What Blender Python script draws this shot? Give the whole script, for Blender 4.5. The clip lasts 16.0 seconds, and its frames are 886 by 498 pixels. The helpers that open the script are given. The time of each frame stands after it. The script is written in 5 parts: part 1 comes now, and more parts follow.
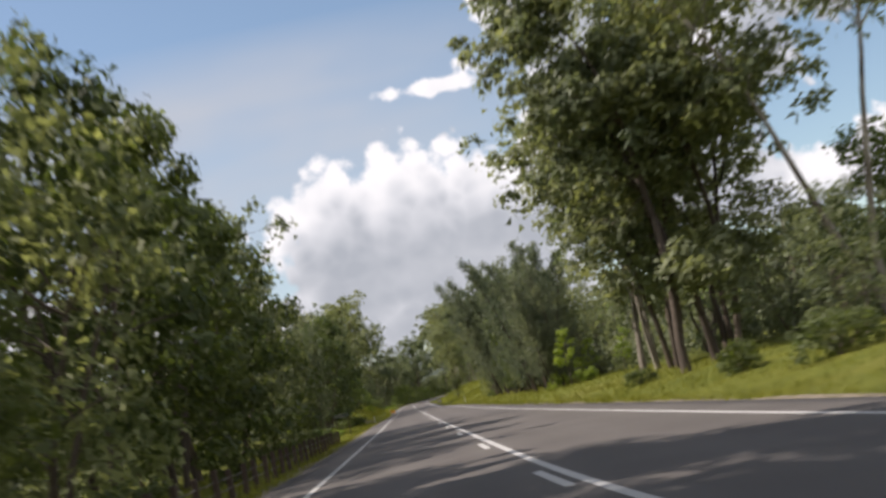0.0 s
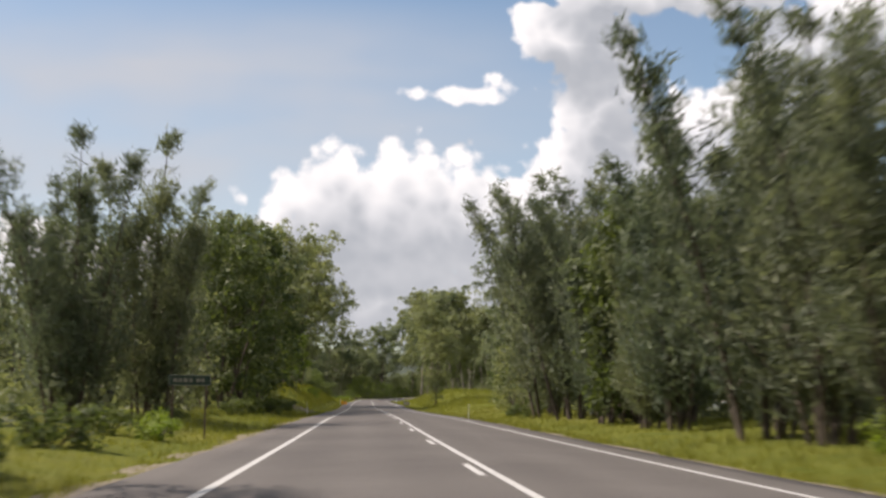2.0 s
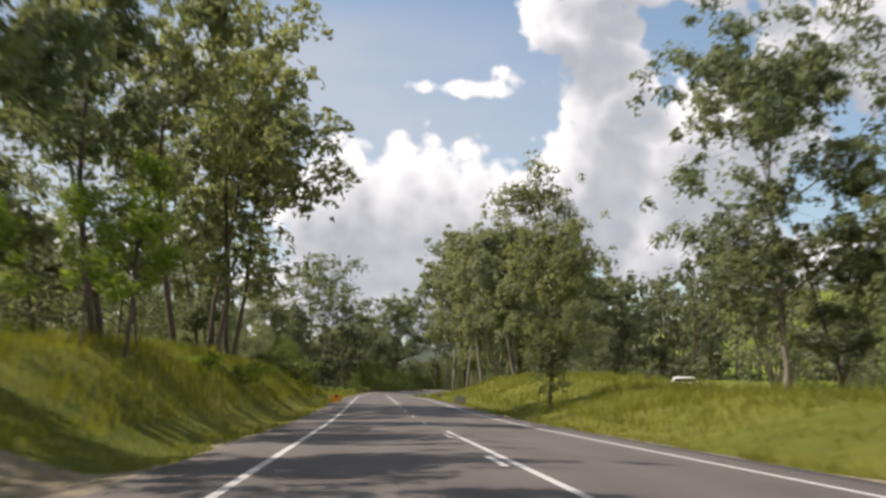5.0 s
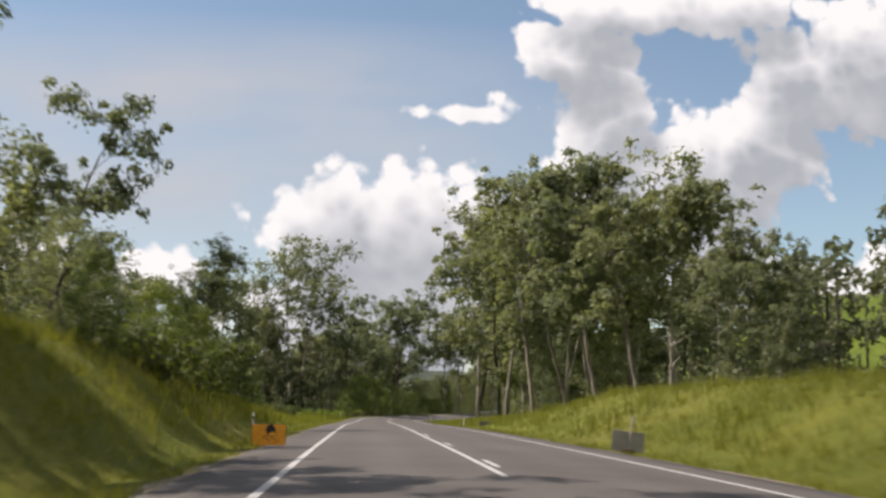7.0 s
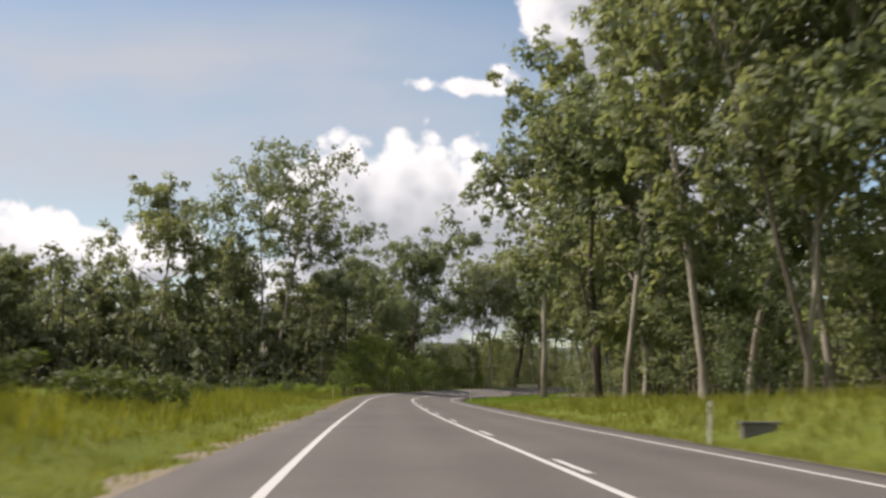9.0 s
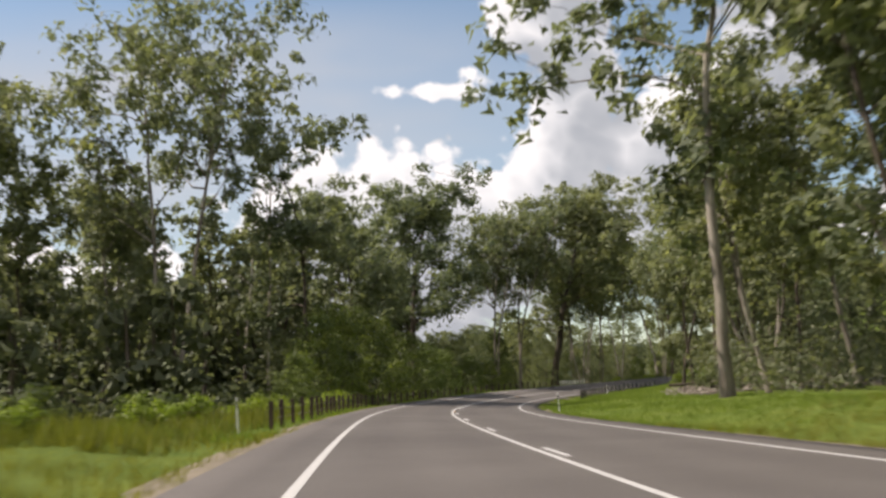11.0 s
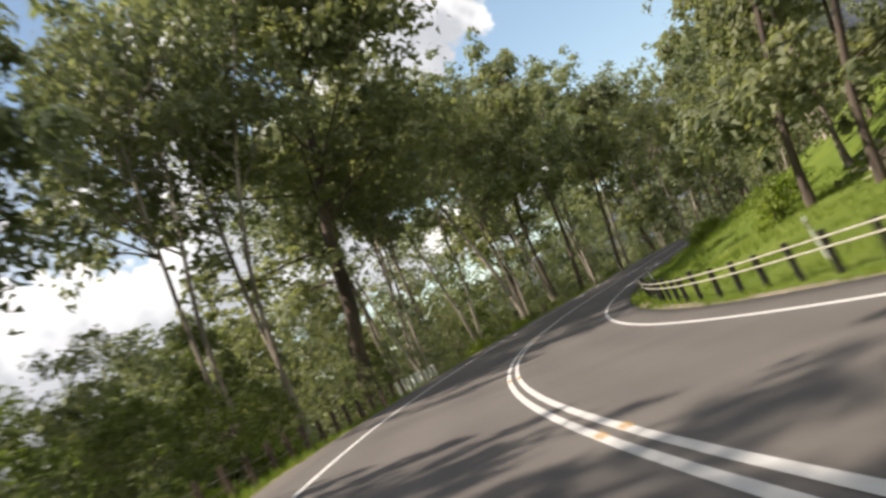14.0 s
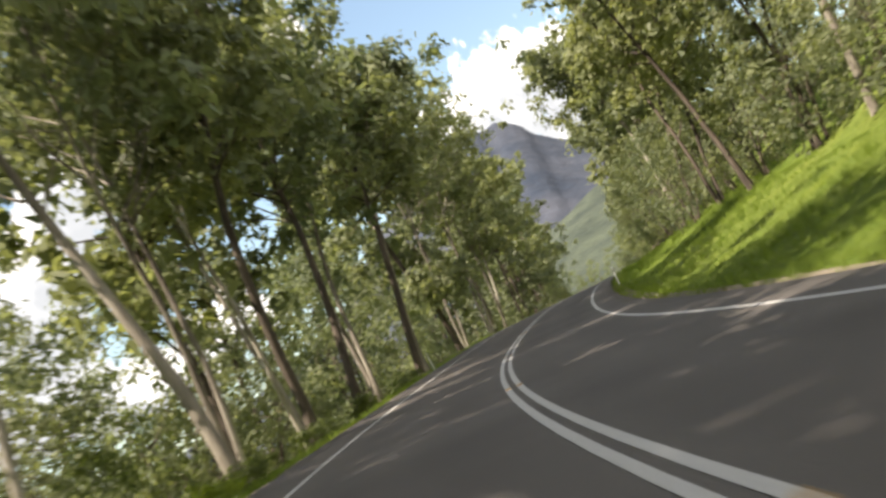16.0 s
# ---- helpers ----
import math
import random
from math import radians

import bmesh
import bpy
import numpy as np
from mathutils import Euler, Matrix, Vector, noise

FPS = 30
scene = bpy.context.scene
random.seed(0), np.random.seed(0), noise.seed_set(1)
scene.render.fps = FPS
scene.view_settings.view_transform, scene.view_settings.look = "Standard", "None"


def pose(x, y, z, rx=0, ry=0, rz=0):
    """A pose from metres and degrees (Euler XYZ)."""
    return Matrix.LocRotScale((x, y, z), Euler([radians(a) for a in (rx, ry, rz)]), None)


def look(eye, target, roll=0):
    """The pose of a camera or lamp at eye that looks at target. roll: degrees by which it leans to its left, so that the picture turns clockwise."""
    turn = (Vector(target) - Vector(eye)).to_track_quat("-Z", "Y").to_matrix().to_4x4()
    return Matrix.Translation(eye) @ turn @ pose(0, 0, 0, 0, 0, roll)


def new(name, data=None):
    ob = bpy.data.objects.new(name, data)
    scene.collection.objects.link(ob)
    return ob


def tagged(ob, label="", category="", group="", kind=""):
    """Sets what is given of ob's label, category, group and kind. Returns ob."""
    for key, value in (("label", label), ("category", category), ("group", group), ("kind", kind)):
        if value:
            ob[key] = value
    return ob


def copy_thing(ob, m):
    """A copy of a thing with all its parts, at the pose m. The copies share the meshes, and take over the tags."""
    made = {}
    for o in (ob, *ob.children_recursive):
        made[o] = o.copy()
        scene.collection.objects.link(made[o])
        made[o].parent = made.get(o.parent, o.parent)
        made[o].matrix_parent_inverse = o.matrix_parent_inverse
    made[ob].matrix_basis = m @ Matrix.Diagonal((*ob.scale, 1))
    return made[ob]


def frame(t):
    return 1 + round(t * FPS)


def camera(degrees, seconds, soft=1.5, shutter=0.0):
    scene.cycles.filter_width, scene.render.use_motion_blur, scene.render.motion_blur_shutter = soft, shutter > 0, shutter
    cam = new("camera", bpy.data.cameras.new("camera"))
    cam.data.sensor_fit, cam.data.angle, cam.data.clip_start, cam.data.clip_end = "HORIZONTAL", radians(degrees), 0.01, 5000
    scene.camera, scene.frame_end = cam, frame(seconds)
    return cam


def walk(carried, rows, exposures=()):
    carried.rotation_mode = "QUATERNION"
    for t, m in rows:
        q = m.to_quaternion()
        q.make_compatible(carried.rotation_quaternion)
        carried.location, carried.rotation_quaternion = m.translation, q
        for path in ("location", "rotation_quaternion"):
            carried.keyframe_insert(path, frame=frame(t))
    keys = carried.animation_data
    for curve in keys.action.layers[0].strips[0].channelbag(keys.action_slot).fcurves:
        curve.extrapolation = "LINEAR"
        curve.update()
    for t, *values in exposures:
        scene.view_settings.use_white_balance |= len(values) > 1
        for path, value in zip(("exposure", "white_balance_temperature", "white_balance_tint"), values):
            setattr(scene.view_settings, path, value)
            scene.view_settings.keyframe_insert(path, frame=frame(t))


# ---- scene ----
cam = camera(44.0, 16.0, soft=2.8, shutter=0.4)
PATH = [
    (0.0, (-1.41, 0.89, 1.05), (-0.19, 20.67, 3.70), -12.5),
    (0.5, (-1.67, 14.54, 1.00), (-0.32, 34.38, 3.12), -9.4),
    (1.0, (-1.75, 28.60, 0.95), (-0.21, 48.34, 3.79), -4.3),
    (1.5, (-1.73, 43.04, 0.92), (-0.27, 62.76, 3.94), -1.3),
    (2.0, (-1.71, 57.82, 0.94), (-0.32, 77.58, 3.72), 0.7),
    (2.5, (-1.74, 72.87, 0.95), (-0.45, 92.62, 3.79), 1.1),
    (3.0, (-1.80, 88.10, 1.01), (-0.53, 107.87, 3.79), 0.8),
    (3.5, (-1.86, 103.43, 1.07), (-0.59, 123.20, 3.78), 0.1),
    (4.0, (-1.87, 118.76, 1.12), (-0.52, 138.52, 3.92), -0.1),
    (4.3, (-1.88, 127.92, 1.11), (-0.57, 147.69, 3.84), 0.9),
    (4.5, (-1.90, 133.99, 1.08), (-0.69, 153.77, 3.79), 1.5),
    (5.0, (-1.94, 149.15, 1.04), (-0.69, 168.94, 3.70), 0.6),
    (5.2, (-1.96, 155.21, 1.02), (-0.71, 175.00, 3.69), 0.6),
    (5.6, (-2.02, 167.31, 1.02), (-0.76, 187.09, 3.74), 0.7),
    (6.0, (-2.09, 179.38, 1.04), (-0.81, 199.14, 3.86), 0.8),
    (6.4, (-2.15, 191.41, 1.10), (-0.85, 211.15, 4.03), 0.9),
    (6.8, (-2.20, 203.42, 1.18), (-0.88, 223.14, 4.23), 1.1),
    (7.1, (-2.23, 212.41, 1.26), (-0.89, 232.12, 4.39), 1.1),
    (7.3, (-2.23, 218.40, 1.32), (-0.88, 238.10, 4.49), 1.2),
    (7.5, (-2.23, 224.39, 1.37), (-0.91, 244.11, 4.43), 2.0),
    (8.0, (-2.22, 239.35, 1.53), (-0.92, 259.11, 4.36), 2.6),
    (8.2, (-2.24, 245.29, 1.60), (-0.95, 265.02, 4.65), 2.5),
    (8.5, (-2.31, 254.16, 1.73), (-1.13, 273.92, 4.54), 2.7),
    (9.0, (-2.49, 268.87, 1.83), (-1.21, 288.66, 4.45), 1.0),
    (9.2, (-2.53, 274.82, 1.86), (-1.22, 294.61, 4.46), 1.3),
    (9.5, (-2.60, 283.73, 1.91), (-1.28, 303.51, 4.51), 1.1),
    (9.8, (-2.63, 292.73, 1.93), (-1.26, 312.51, 4.55), 0.7),
    (10.1, (-2.61, 301.84, 1.94), (-1.17, 321.62, 4.58), 0.0),
    (10.4, (-2.53, 311.07, 1.96), (-1.01, 330.83, 4.62), -0.7),
    (10.7, (-2.38, 320.41, 1.99), (-0.78, 340.16, 4.67), -1.6),
    (11.0, (-2.16, 329.87, 2.04), (-0.48, 349.61, 4.75), -2.4),
    (11.3, (-1.86, 339.46, 2.13), (-0.10, 359.19, 4.87), -3.1),
    (11.5, (-1.66, 345.85, 2.20), (0.21, 365.57, 4.94), -4.7),
    (12.0, (-1.06, 361.99, 2.40), (1.37, 381.71, 4.68), -10.5),
    (12.5, (0.14, 377.98, 2.43), (3.81, 397.52, 4.62), -19.5),
    (13.0, (2.13, 393.65, 2.55), (6.85, 412.98, 4.56), -21.3),
    (13.5, (5.01, 408.97, 2.68), (11.05, 427.93, 4.66), -25.0),
    (14.0, (8.90, 423.84, 2.93), (16.44, 442.24, 5.06), -25.8),
    (14.5, (13.66, 438.23, 3.16), (22.51, 456.04, 5.26), -25.6),
    (15.0, (19.47, 452.05, 3.43), (29.78, 469.00, 5.96), -27.4),
    (15.5, (26.26, 465.39, 3.71), (37.64, 481.68, 5.98), -26.9),
    (16.0, (34.08, 478.28, 4.13), (46.54, 493.77, 6.35), -26.6),
]
walk(cam, [(t, look(e, g, r)) for t, e, g, r in PATH], ((0.0, 0.60, 6700, 18), (0.5, 0.42, 6900, 18), (1.2, 0.58, 6900, 18), (2.5, 0.66, 6900, 18), (5.5, 0.68, 6900, 18), (7.5, 0.52, 6900, 18), (9.0, 0.62, 6900, 18), (12.3, 0.68, 6950, 18), (13.0, 0.92, 6800, 18), (14.0, 1.08, 7050, 16), (15.0, 1.16, 7250, 15), (16.0, 1.50, 7300, 15)))

# ---------------------------------------------------------------- sky, sun
SUN_DIR = Vector((-0.60, 0.11, 0.79)).normalized()


def build_world():
    w = bpy.data.worlds.new("sky")
    scene.world = w
    w.use_nodes = True
    nt = w.node_tree
    nt.nodes.clear()
    N = nt.nodes.new

    def link(a, b):
        nt.links.new(a, b)

    def math_(op, a, b=None, clamp=False):
        n = N("ShaderNodeMath")
        n.operation, n.use_clamp = op, clamp
        for i, v in enumerate((a, b)):
            if v is None:
                continue
            if isinstance(v, (int, float)):
                n.inputs[i].default_value = v
            else:
                link(v, n.inputs[i])
        return n.outputs[0]

    sky = N("ShaderNodeTexSky")
    sky.sky_type, sky.sun_disc = "NISHITA", False
    sky.sun_elevation = math.asin(SUN_DIR.z)
    sky.sun_rotation = math.atan2(SUN_DIR.x, SUN_DIR.y) % (2 * math.pi)
    sky.air_density, sky.dust_density, sky.ozone_density = 1.0, 0.5, 1.2
    co = N("ShaderNodeTexCoord").outputs["Generated"]
    sep = N("ShaderNodeSeparateXYZ")
    link(co, sep.inputs[0])
    ahead = math_("MAXIMUM", sep.outputs[1], 0.05)
    uu, ww = math_("DIVIDE", sep.outputs[0], ahead), math_("DIVIDE", sep.outputs[2], ahead)
    uw = N("ShaderNodeCombineXYZ")
    link(uu, uw.inputs[0])
    link(ww, uw.inputs[1])

    def noise_(vec, scale, detail, rough, shift=(0, 0, 0), stretch=(1, 1, 1), warp=0.0):
        m = N("ShaderNodeMapping")
        link(vec, m.inputs[0])
        m.inputs["Location"].default_value, m.inputs["Scale"].default_value = shift, stretch
        n = N("ShaderNodeTexNoise")
        n.inputs["Scale"].default_value, n.inputs["Detail"].default_value, n.inputs["Roughness"].default_value = scale, detail, rough
        n.inputs["Distortion"].default_value = warp
        link(m.outputs[0], n.inputs["Vector"])
        return n.outputs[0]

    # soft bodies of the cumulus: centre and half sizes as tangents of azimuth and elevation
    bodies = (
        (-0.035, 0.150, 0.085, 0.097), (0.050, 0.155, 0.100, 0.097), (0.125, 0.150, 0.090, 0.092), (0.020, 0.095, 0.210, 0.070), (0.005, 0.165, 0.130, 0.072), (0.095, 0.168, 0.120, 0.072),
        (0.185, 0.180, 0.080, 0.088), (0.215, 0.250, 0.060, 0.085), (0.160, 0.358, 0.040, 0.034), (0.205, 0.352, 0.065, 0.052), (0.235, 0.305, 0.050, 0.050),
        (0.230, 0.400, 0.095, 0.045), (0.330, 0.412, 0.130, 0.045), (0.410, 0.335, 0.080, 0.075), (0.480, 0.350, 0.110, 0.085), (0.310, 0.225, 0.120, 0.095), (0.370, 0.265, 0.080, 0.060),
        (0.280, 0.140, 0.150, 0.052), (0.410, 0.125, 0.140, 0.038), (0.520, 0.150, 0.070, 0.040), (0.086, 0.284, 0.150, 0.036, 0.42), (0.092, 0.286, 0.110, 0.022, 0.66), (0.124, 0.287, 0.090, 0.048, 0.46),
        (-0.300, 0.120, 0.140, 0.044), (-0.195, 0.125, 0.070, 0.035), (-0.420, 0.150, 0.100, 0.060),
        (0.960, 0.270, 0.110, 0.085), (1.040, 0.310, 0.110, 0.100), (1.120, 0.290, 0.140, 0.120), (0.640, 0.430, 0.180, 0.080),
    )

    def field_at(vec):
        field = None
        for u, v, a, b, *peak in bodies:
            s = N("ShaderNodeVectorMath")
            s.operation = "SUBTRACT"
            link(vec, s.inputs[0])
            s.inputs[1].default_value = (u, v, 0)
            k = N("ShaderNodeVectorMath")
            k.operation = "DIVIDE"
            link(s.outputs[0], k.inputs[0])
            k.inputs[1].default_value = (a, b, 1)
            ln = N("ShaderNodeVectorMath")
            ln.operation = "LENGTH"
            link(k.outputs[0], ln.inputs[0])
            one = math_("MAXIMUM", math_("SUBTRACT", peak[0] if peak else 1.0, ln.outputs["Value"]), -1.0)
            field = one if field is None else math_("MAXIMUM", field, one)
        return field

    # the same clouds a little nearer the sun, for their own shade
    sunward = N("ShaderNodeVectorMath")
    link(uw.outputs[0], sunward.inputs[0])
    sunward.inputs[1].default_value = (-0.012, 0.040, 0)
    # only ahead; behind and overhead the clouds are broken ones of the same kind
    front = N("ShaderNodeMapRange")
    link(sep.outputs[1], front.inputs[0])
    front.inputs[1].default_value, front.inputs[2].default_value = 0.15, 0.35
    def billow(vec, scale):
        v = N("ShaderNodeTexVoronoi")
        v.feature = "SMOOTH_F1"
        v.inputs["Scale"].default_value, v.inputs["Smoothness"].default_value = scale, 0.35
        link(vec, v.inputs["Vector"])
        return math_("SUBTRACT", 0.50, v.outputs["Distance"])

    def warped(vec):
        n = N("ShaderNodeTexNoise")
        n.inputs["Scale"].default_value, n.inputs["Detail"].default_value = 16.0, 4.0
        link(vec, n.inputs["Vector"])
        k = N("ShaderNodeVectorMath")
        k.operation = "MULTIPLY_ADD"
        link(n.outputs["Color"], k.inputs[0])
        k.inputs[1].default_value = (0.028, 0.028, 0)
        link(vec, k.inputs[2])
        return k.outputs[0]

    def puffs(vec):
        big, small = billow(warped(vec), 24.0), billow(warped(vec), 60.0)
        return math_("ADD", math_("MULTIPLY", big, 0.50), math_("MULTIPLY", small, 0.34))
    here, upward = puffs(uw.outputs[0]), puffs(sunward.outputs[0])
    fray = math_("MULTIPLY", math_("SUBTRACT", noise_(uw.outputs[0], 38.0, 6.0, 0.6, (0.3, 0.1, 0.4)), 0.5), 0.62)
    dens = math_("ADD", math_("ADD", field_at(uw.outputs[0]), here), fray)
    above = math_("ADD", field_at(sunward.outputs[0]), math_("MULTIPLY", upward, 0.55))
    mask = N("ShaderNodeMapRange")
    mask.interpolation_type = "SMOOTHSTEP"
    link(dens, mask.inputs[0])
    mask.inputs[1].default_value, mask.inputs[2].default_value = 0.10, 0.30
    behind = N("ShaderNodeMapRange")
    behind.interpolation_type = "SMOOTHSTEP"
    link(noise_(co, 2.2, 8.0, 0.55, (0.7, 0.2, 0.1), (1, 1, 2.0)), behind.inputs[0])
    behind.inputs[1].default_value, behind.inputs[2].default_value = 0.37, 0.53
    pick = N("ShaderNodeMix")
    link(front.outputs[0], pick.inputs[0])
    link(behind.outputs[0], pick.inputs[2])
    link(mask.outputs[0], pick.inputs[3])
    # thin veil low and to the left
    veil = N("ShaderNodeMapRange")
    link(noise_(uw.outputs[0], 2.6, 4.0, 0.5, (0.15, 0.4, 0), (0.7, 1.7, 1)), veil.inputs[0])
    veil.inputs[1].default_value, veil.inputs[2].default_value, veil.inputs[4].default_value = 0.30, 0.56, 0.95
    side = N("ShaderNodeMapRange")
    link(uu, side.inputs[0])
    side.inputs[1].default_value, side.inputs[2].default_value = 0.32, -0.02
    low = N("ShaderNodeMapRange")
    link(ww, low.inputs[0])
    low.inputs[1].default_value, low.inputs[2].default_value = 0.38, 0.31
    thin = math_("MULTIPLY", math_("MULTIPLY", veil.outputs[0], side.outputs[0]), low.outputs[0])
    base = N("ShaderNodeMapRange")
    link(ww, base.inputs[0])
    base.inputs[1].default_value, base.inputs[2].default_value, base.inputs[3].default_value = 0.15, 0.22, 0.35
    thin = math_("MULTIPLY", math_("MULTIPLY", thin, base.outputs[0]), front.outputs[0])
    # bright rims and grey bellies
    rim = math_("MULTIPLY", math_("SUBTRACT", here, upward), 0.22)
    depth = N("ShaderNodeMapRange")
    depth.interpolation_type = "SMOOTHSTEP"
    link(above, depth.inputs[0])
    depth.inputs[1].default_value, depth.inputs[2].default_value = -0.10, 0.66
    mottle = math_("MULTIPLY", math_("SUBTRACT", noise_(uw.outputs[0], 9.0, 4.0, 0.5, (0.1, 0.6, 0.2), (0.7, 1.4, 1)), 0.5), 0.5)
    tone = math_("ADD", math_("ADD", math_("SUBTRACT", 1.0, math_("MULTIPLY", depth.outputs[0], 0.66)), rim), mottle, True)
    ramp = N("ShaderNodeValToRGB")
    e = ramp.color_ramp.elements
    e[0].position, e[0].color = 0.30, (0.425, 0.475, 0.525, 1)
    e[1].position, e[1].color = 0.97, (0.955, 0.985, 1.0, 1)
    mid = e.new(0.68)
    mid.color = (0.705, 0.75, 0.79, 1)
    link(tone, ramp.inputs[0])
    lit = N("ShaderNodeBackground")
    link(ramp.outputs[0], lit.inputs[0])
    lit.inputs[1].default_value = 0.68
    hazy = N("ShaderNodeBackground")
    hazy.inputs[0].default_value, hazy.inputs[1].default_value = (0.74, 0.80, 0.86, 1), 0.50
    blue = N("ShaderNodeBackground")
    clear = N("ShaderNodeMix")
    clear.data_type, clear.blend_type = "RGBA", "MULTIPLY"
    clear.inputs[0].default_value, clear.inputs[7].default_value = 1.0, (1.0, 1.03, 0.95, 1)
    link(sky.outputs[0], clear.inputs[6])
    link(clear.outputs[2], blue.inputs[0])
    blue.inputs[1].default_value = 0.095
    a = N("ShaderNodeMixShader")
    link(thin, a.inputs[0])
    link(blue.outputs[0], a.inputs[1])
    link(hazy.outputs[0], a.inputs[2])
    b = N("ShaderNodeMixShader")
    link(pick.outputs[0], b.inputs[0])
    link(a.outputs[0], b.inputs[1])
    link(lit.outputs[0], b.inputs[2])
    out = N("ShaderNodeOutputWorld")
    link(b.outputs[0], out.inputs[0])


build_world()
sun = new("sun", bpy.data.lights.new("sun", "SUN"))
sun.data.energy, sun.data.angle, sun.data.color = 4.6, radians(0.53), (1.0, 0.95, 0.86)
sun.matrix_world = look(SUN_DIR * 100, (0, 0, 0))


# ---------------------------------------------------------------- materials
def material(name, rough=0.8, spec=0.3):
    m = bpy.data.materials.new(name)
    m.use_nodes = True
    b = m.node_tree.nodes["Principled BSDF"]
    b.inputs["Roughness"].default_value, b.inputs["Specular IOR Level"].default_value = rough, spec
    return m, m.node_tree, b


def tex(nt, scale, detail=4.0, rough=0.55, stretch=(1, 1, 1), space="Object"):
    c, mp, n = nt.nodes.new("ShaderNodeTexCoord"), nt.nodes.new("ShaderNodeMapping"), nt.nodes.new("ShaderNodeTexNoise")
    mp.inputs["Scale"].default_value = stretch
    n.inputs["Scale"].default_value, n.inputs["Detail"].default_value, n.inputs["Roughness"].default_value = scale, detail, rough
    nt.links.new(c.outputs[space], mp.inputs[0])
    nt.links.new(mp.outputs[0], n.inputs["Vector"])
    return n.outputs[0]


def ramp(nt, fac, stops):
    r = nt.nodes.new("ShaderNodeValToRGB")
    e = r.color_ramp.elements
    while len(e) < len(stops):
        e.new(0.5)
    for k, (p, c) in zip(e, stops):
        k.position, k.color = p, (*c, 1)
    nt.links.new(fac, r.inputs[0])
    return r.outputs[0]


def mix(nt, fac, a, b, mode="MIX"):
    m = nt.nodes.new("ShaderNodeMix")
    m.data_type, m.blend_type = "RGBA", mode
    for i, v in ((0, fac), (6, a), (7, b)):
        if isinstance(v, (int, float)):
            m.inputs[i].default_value = v
        elif isinstance(v, tuple):
            m.inputs[i].default_value = (*v, 1)
        else:
            nt.links.new(v, m.inputs[i])
    return m.outputs[2]


def bump(nt, b, h, strength, dist):
    n = nt.nodes.new("ShaderNodeBump")
    n.inputs["Strength"].default_value, n.inputs["Distance"].default_value = strength, dist
    nt.links.new(h, n.inputs["Height"])
    nt.links.new(n.outputs[0], b.inputs["Normal"])


def two_tone(name, c1, c2, scale, rough=0.8, fine=40.0, relief=0.004, stretch=(1, 1, 1), spec=0.3):
    """A mottled surface: broad stains between two colours and a fine grain."""
    m, nt, b = material(name, rough, spec)
    a = ramp(nt, tex(nt, scale, 5.0, 0.6, stretch), ((0.32, c1), (0.68, c2)))
    g = tex(nt, fine, 3.0, 0.6, stretch)
    col = mix(nt, 0.5, a, ramp(nt, g, ((0.3, (0.55, 0.55, 0.55)), (0.7, (1.15, 1.15, 1.15)))), "MULTIPLY")
    nt.links.new(col, b.inputs["Base Color"])
    bump(nt, b, g, 0.5, relief)
    return m


def leafy(name, dark, light, through_col, share=0.35, rough=0.55):
    """Leaves: colour from leaf to leaf, from bough to bough and from tree to tree, partly letting light through."""
    m, nt, b = material(name, rough, 0.22)
    geo, info = nt.nodes.new("ShaderNodeNewGeometry"), nt.nodes.new("ShaderNodeObjectInfo")
    lo, hi = (tuple(p + (q - p) * k for p, q in zip(dark, light)) for k in (0.22, 0.78))
    c = ramp(nt, geo.outputs["Random Per Island"], ((0.0, lo), (0.55, tuple((p + q) / 2 for p, q in zip(dark, light))), (1.0, hi)))
    c = mix(nt, 1.0, c, ramp(nt, tex(nt, 0.75, 3.0, 0.6), ((0.32, (0.74, 0.80, 0.80)), (0.5, (1, 1, 1)), (0.68, (1.20, 1.18, 1.0)))), "MULTIPLY")
    t = ramp(nt, info.outputs["Random"], ((0.0, (0.80, 0.86, 0.86)), (0.5, (1.0, 1.0, 1.0)), (1.0, (1.16, 1.14, 0.92))))
    c = mix(nt, 1.0, c, t, "MULTIPLY")
    nt.links.new(c, b.inputs["Base Color"])
    tr = nt.nodes.new("ShaderNodeBsdfTranslucent")
    nt.links.new(mix(nt, 1.0, c, through_col, "MULTIPLY"), tr.inputs[0])
    ms = nt.nodes.new("ShaderNodeMixShader")
    ms.inputs[0].default_value = share
    nt.links.new(b.outputs[0], ms.inputs[1])
    nt.links.new(tr.outputs[0], ms.inputs[2])
    nt.links.new(ms.outputs[0], nt.nodes["Material Output"].inputs[0])
    return m


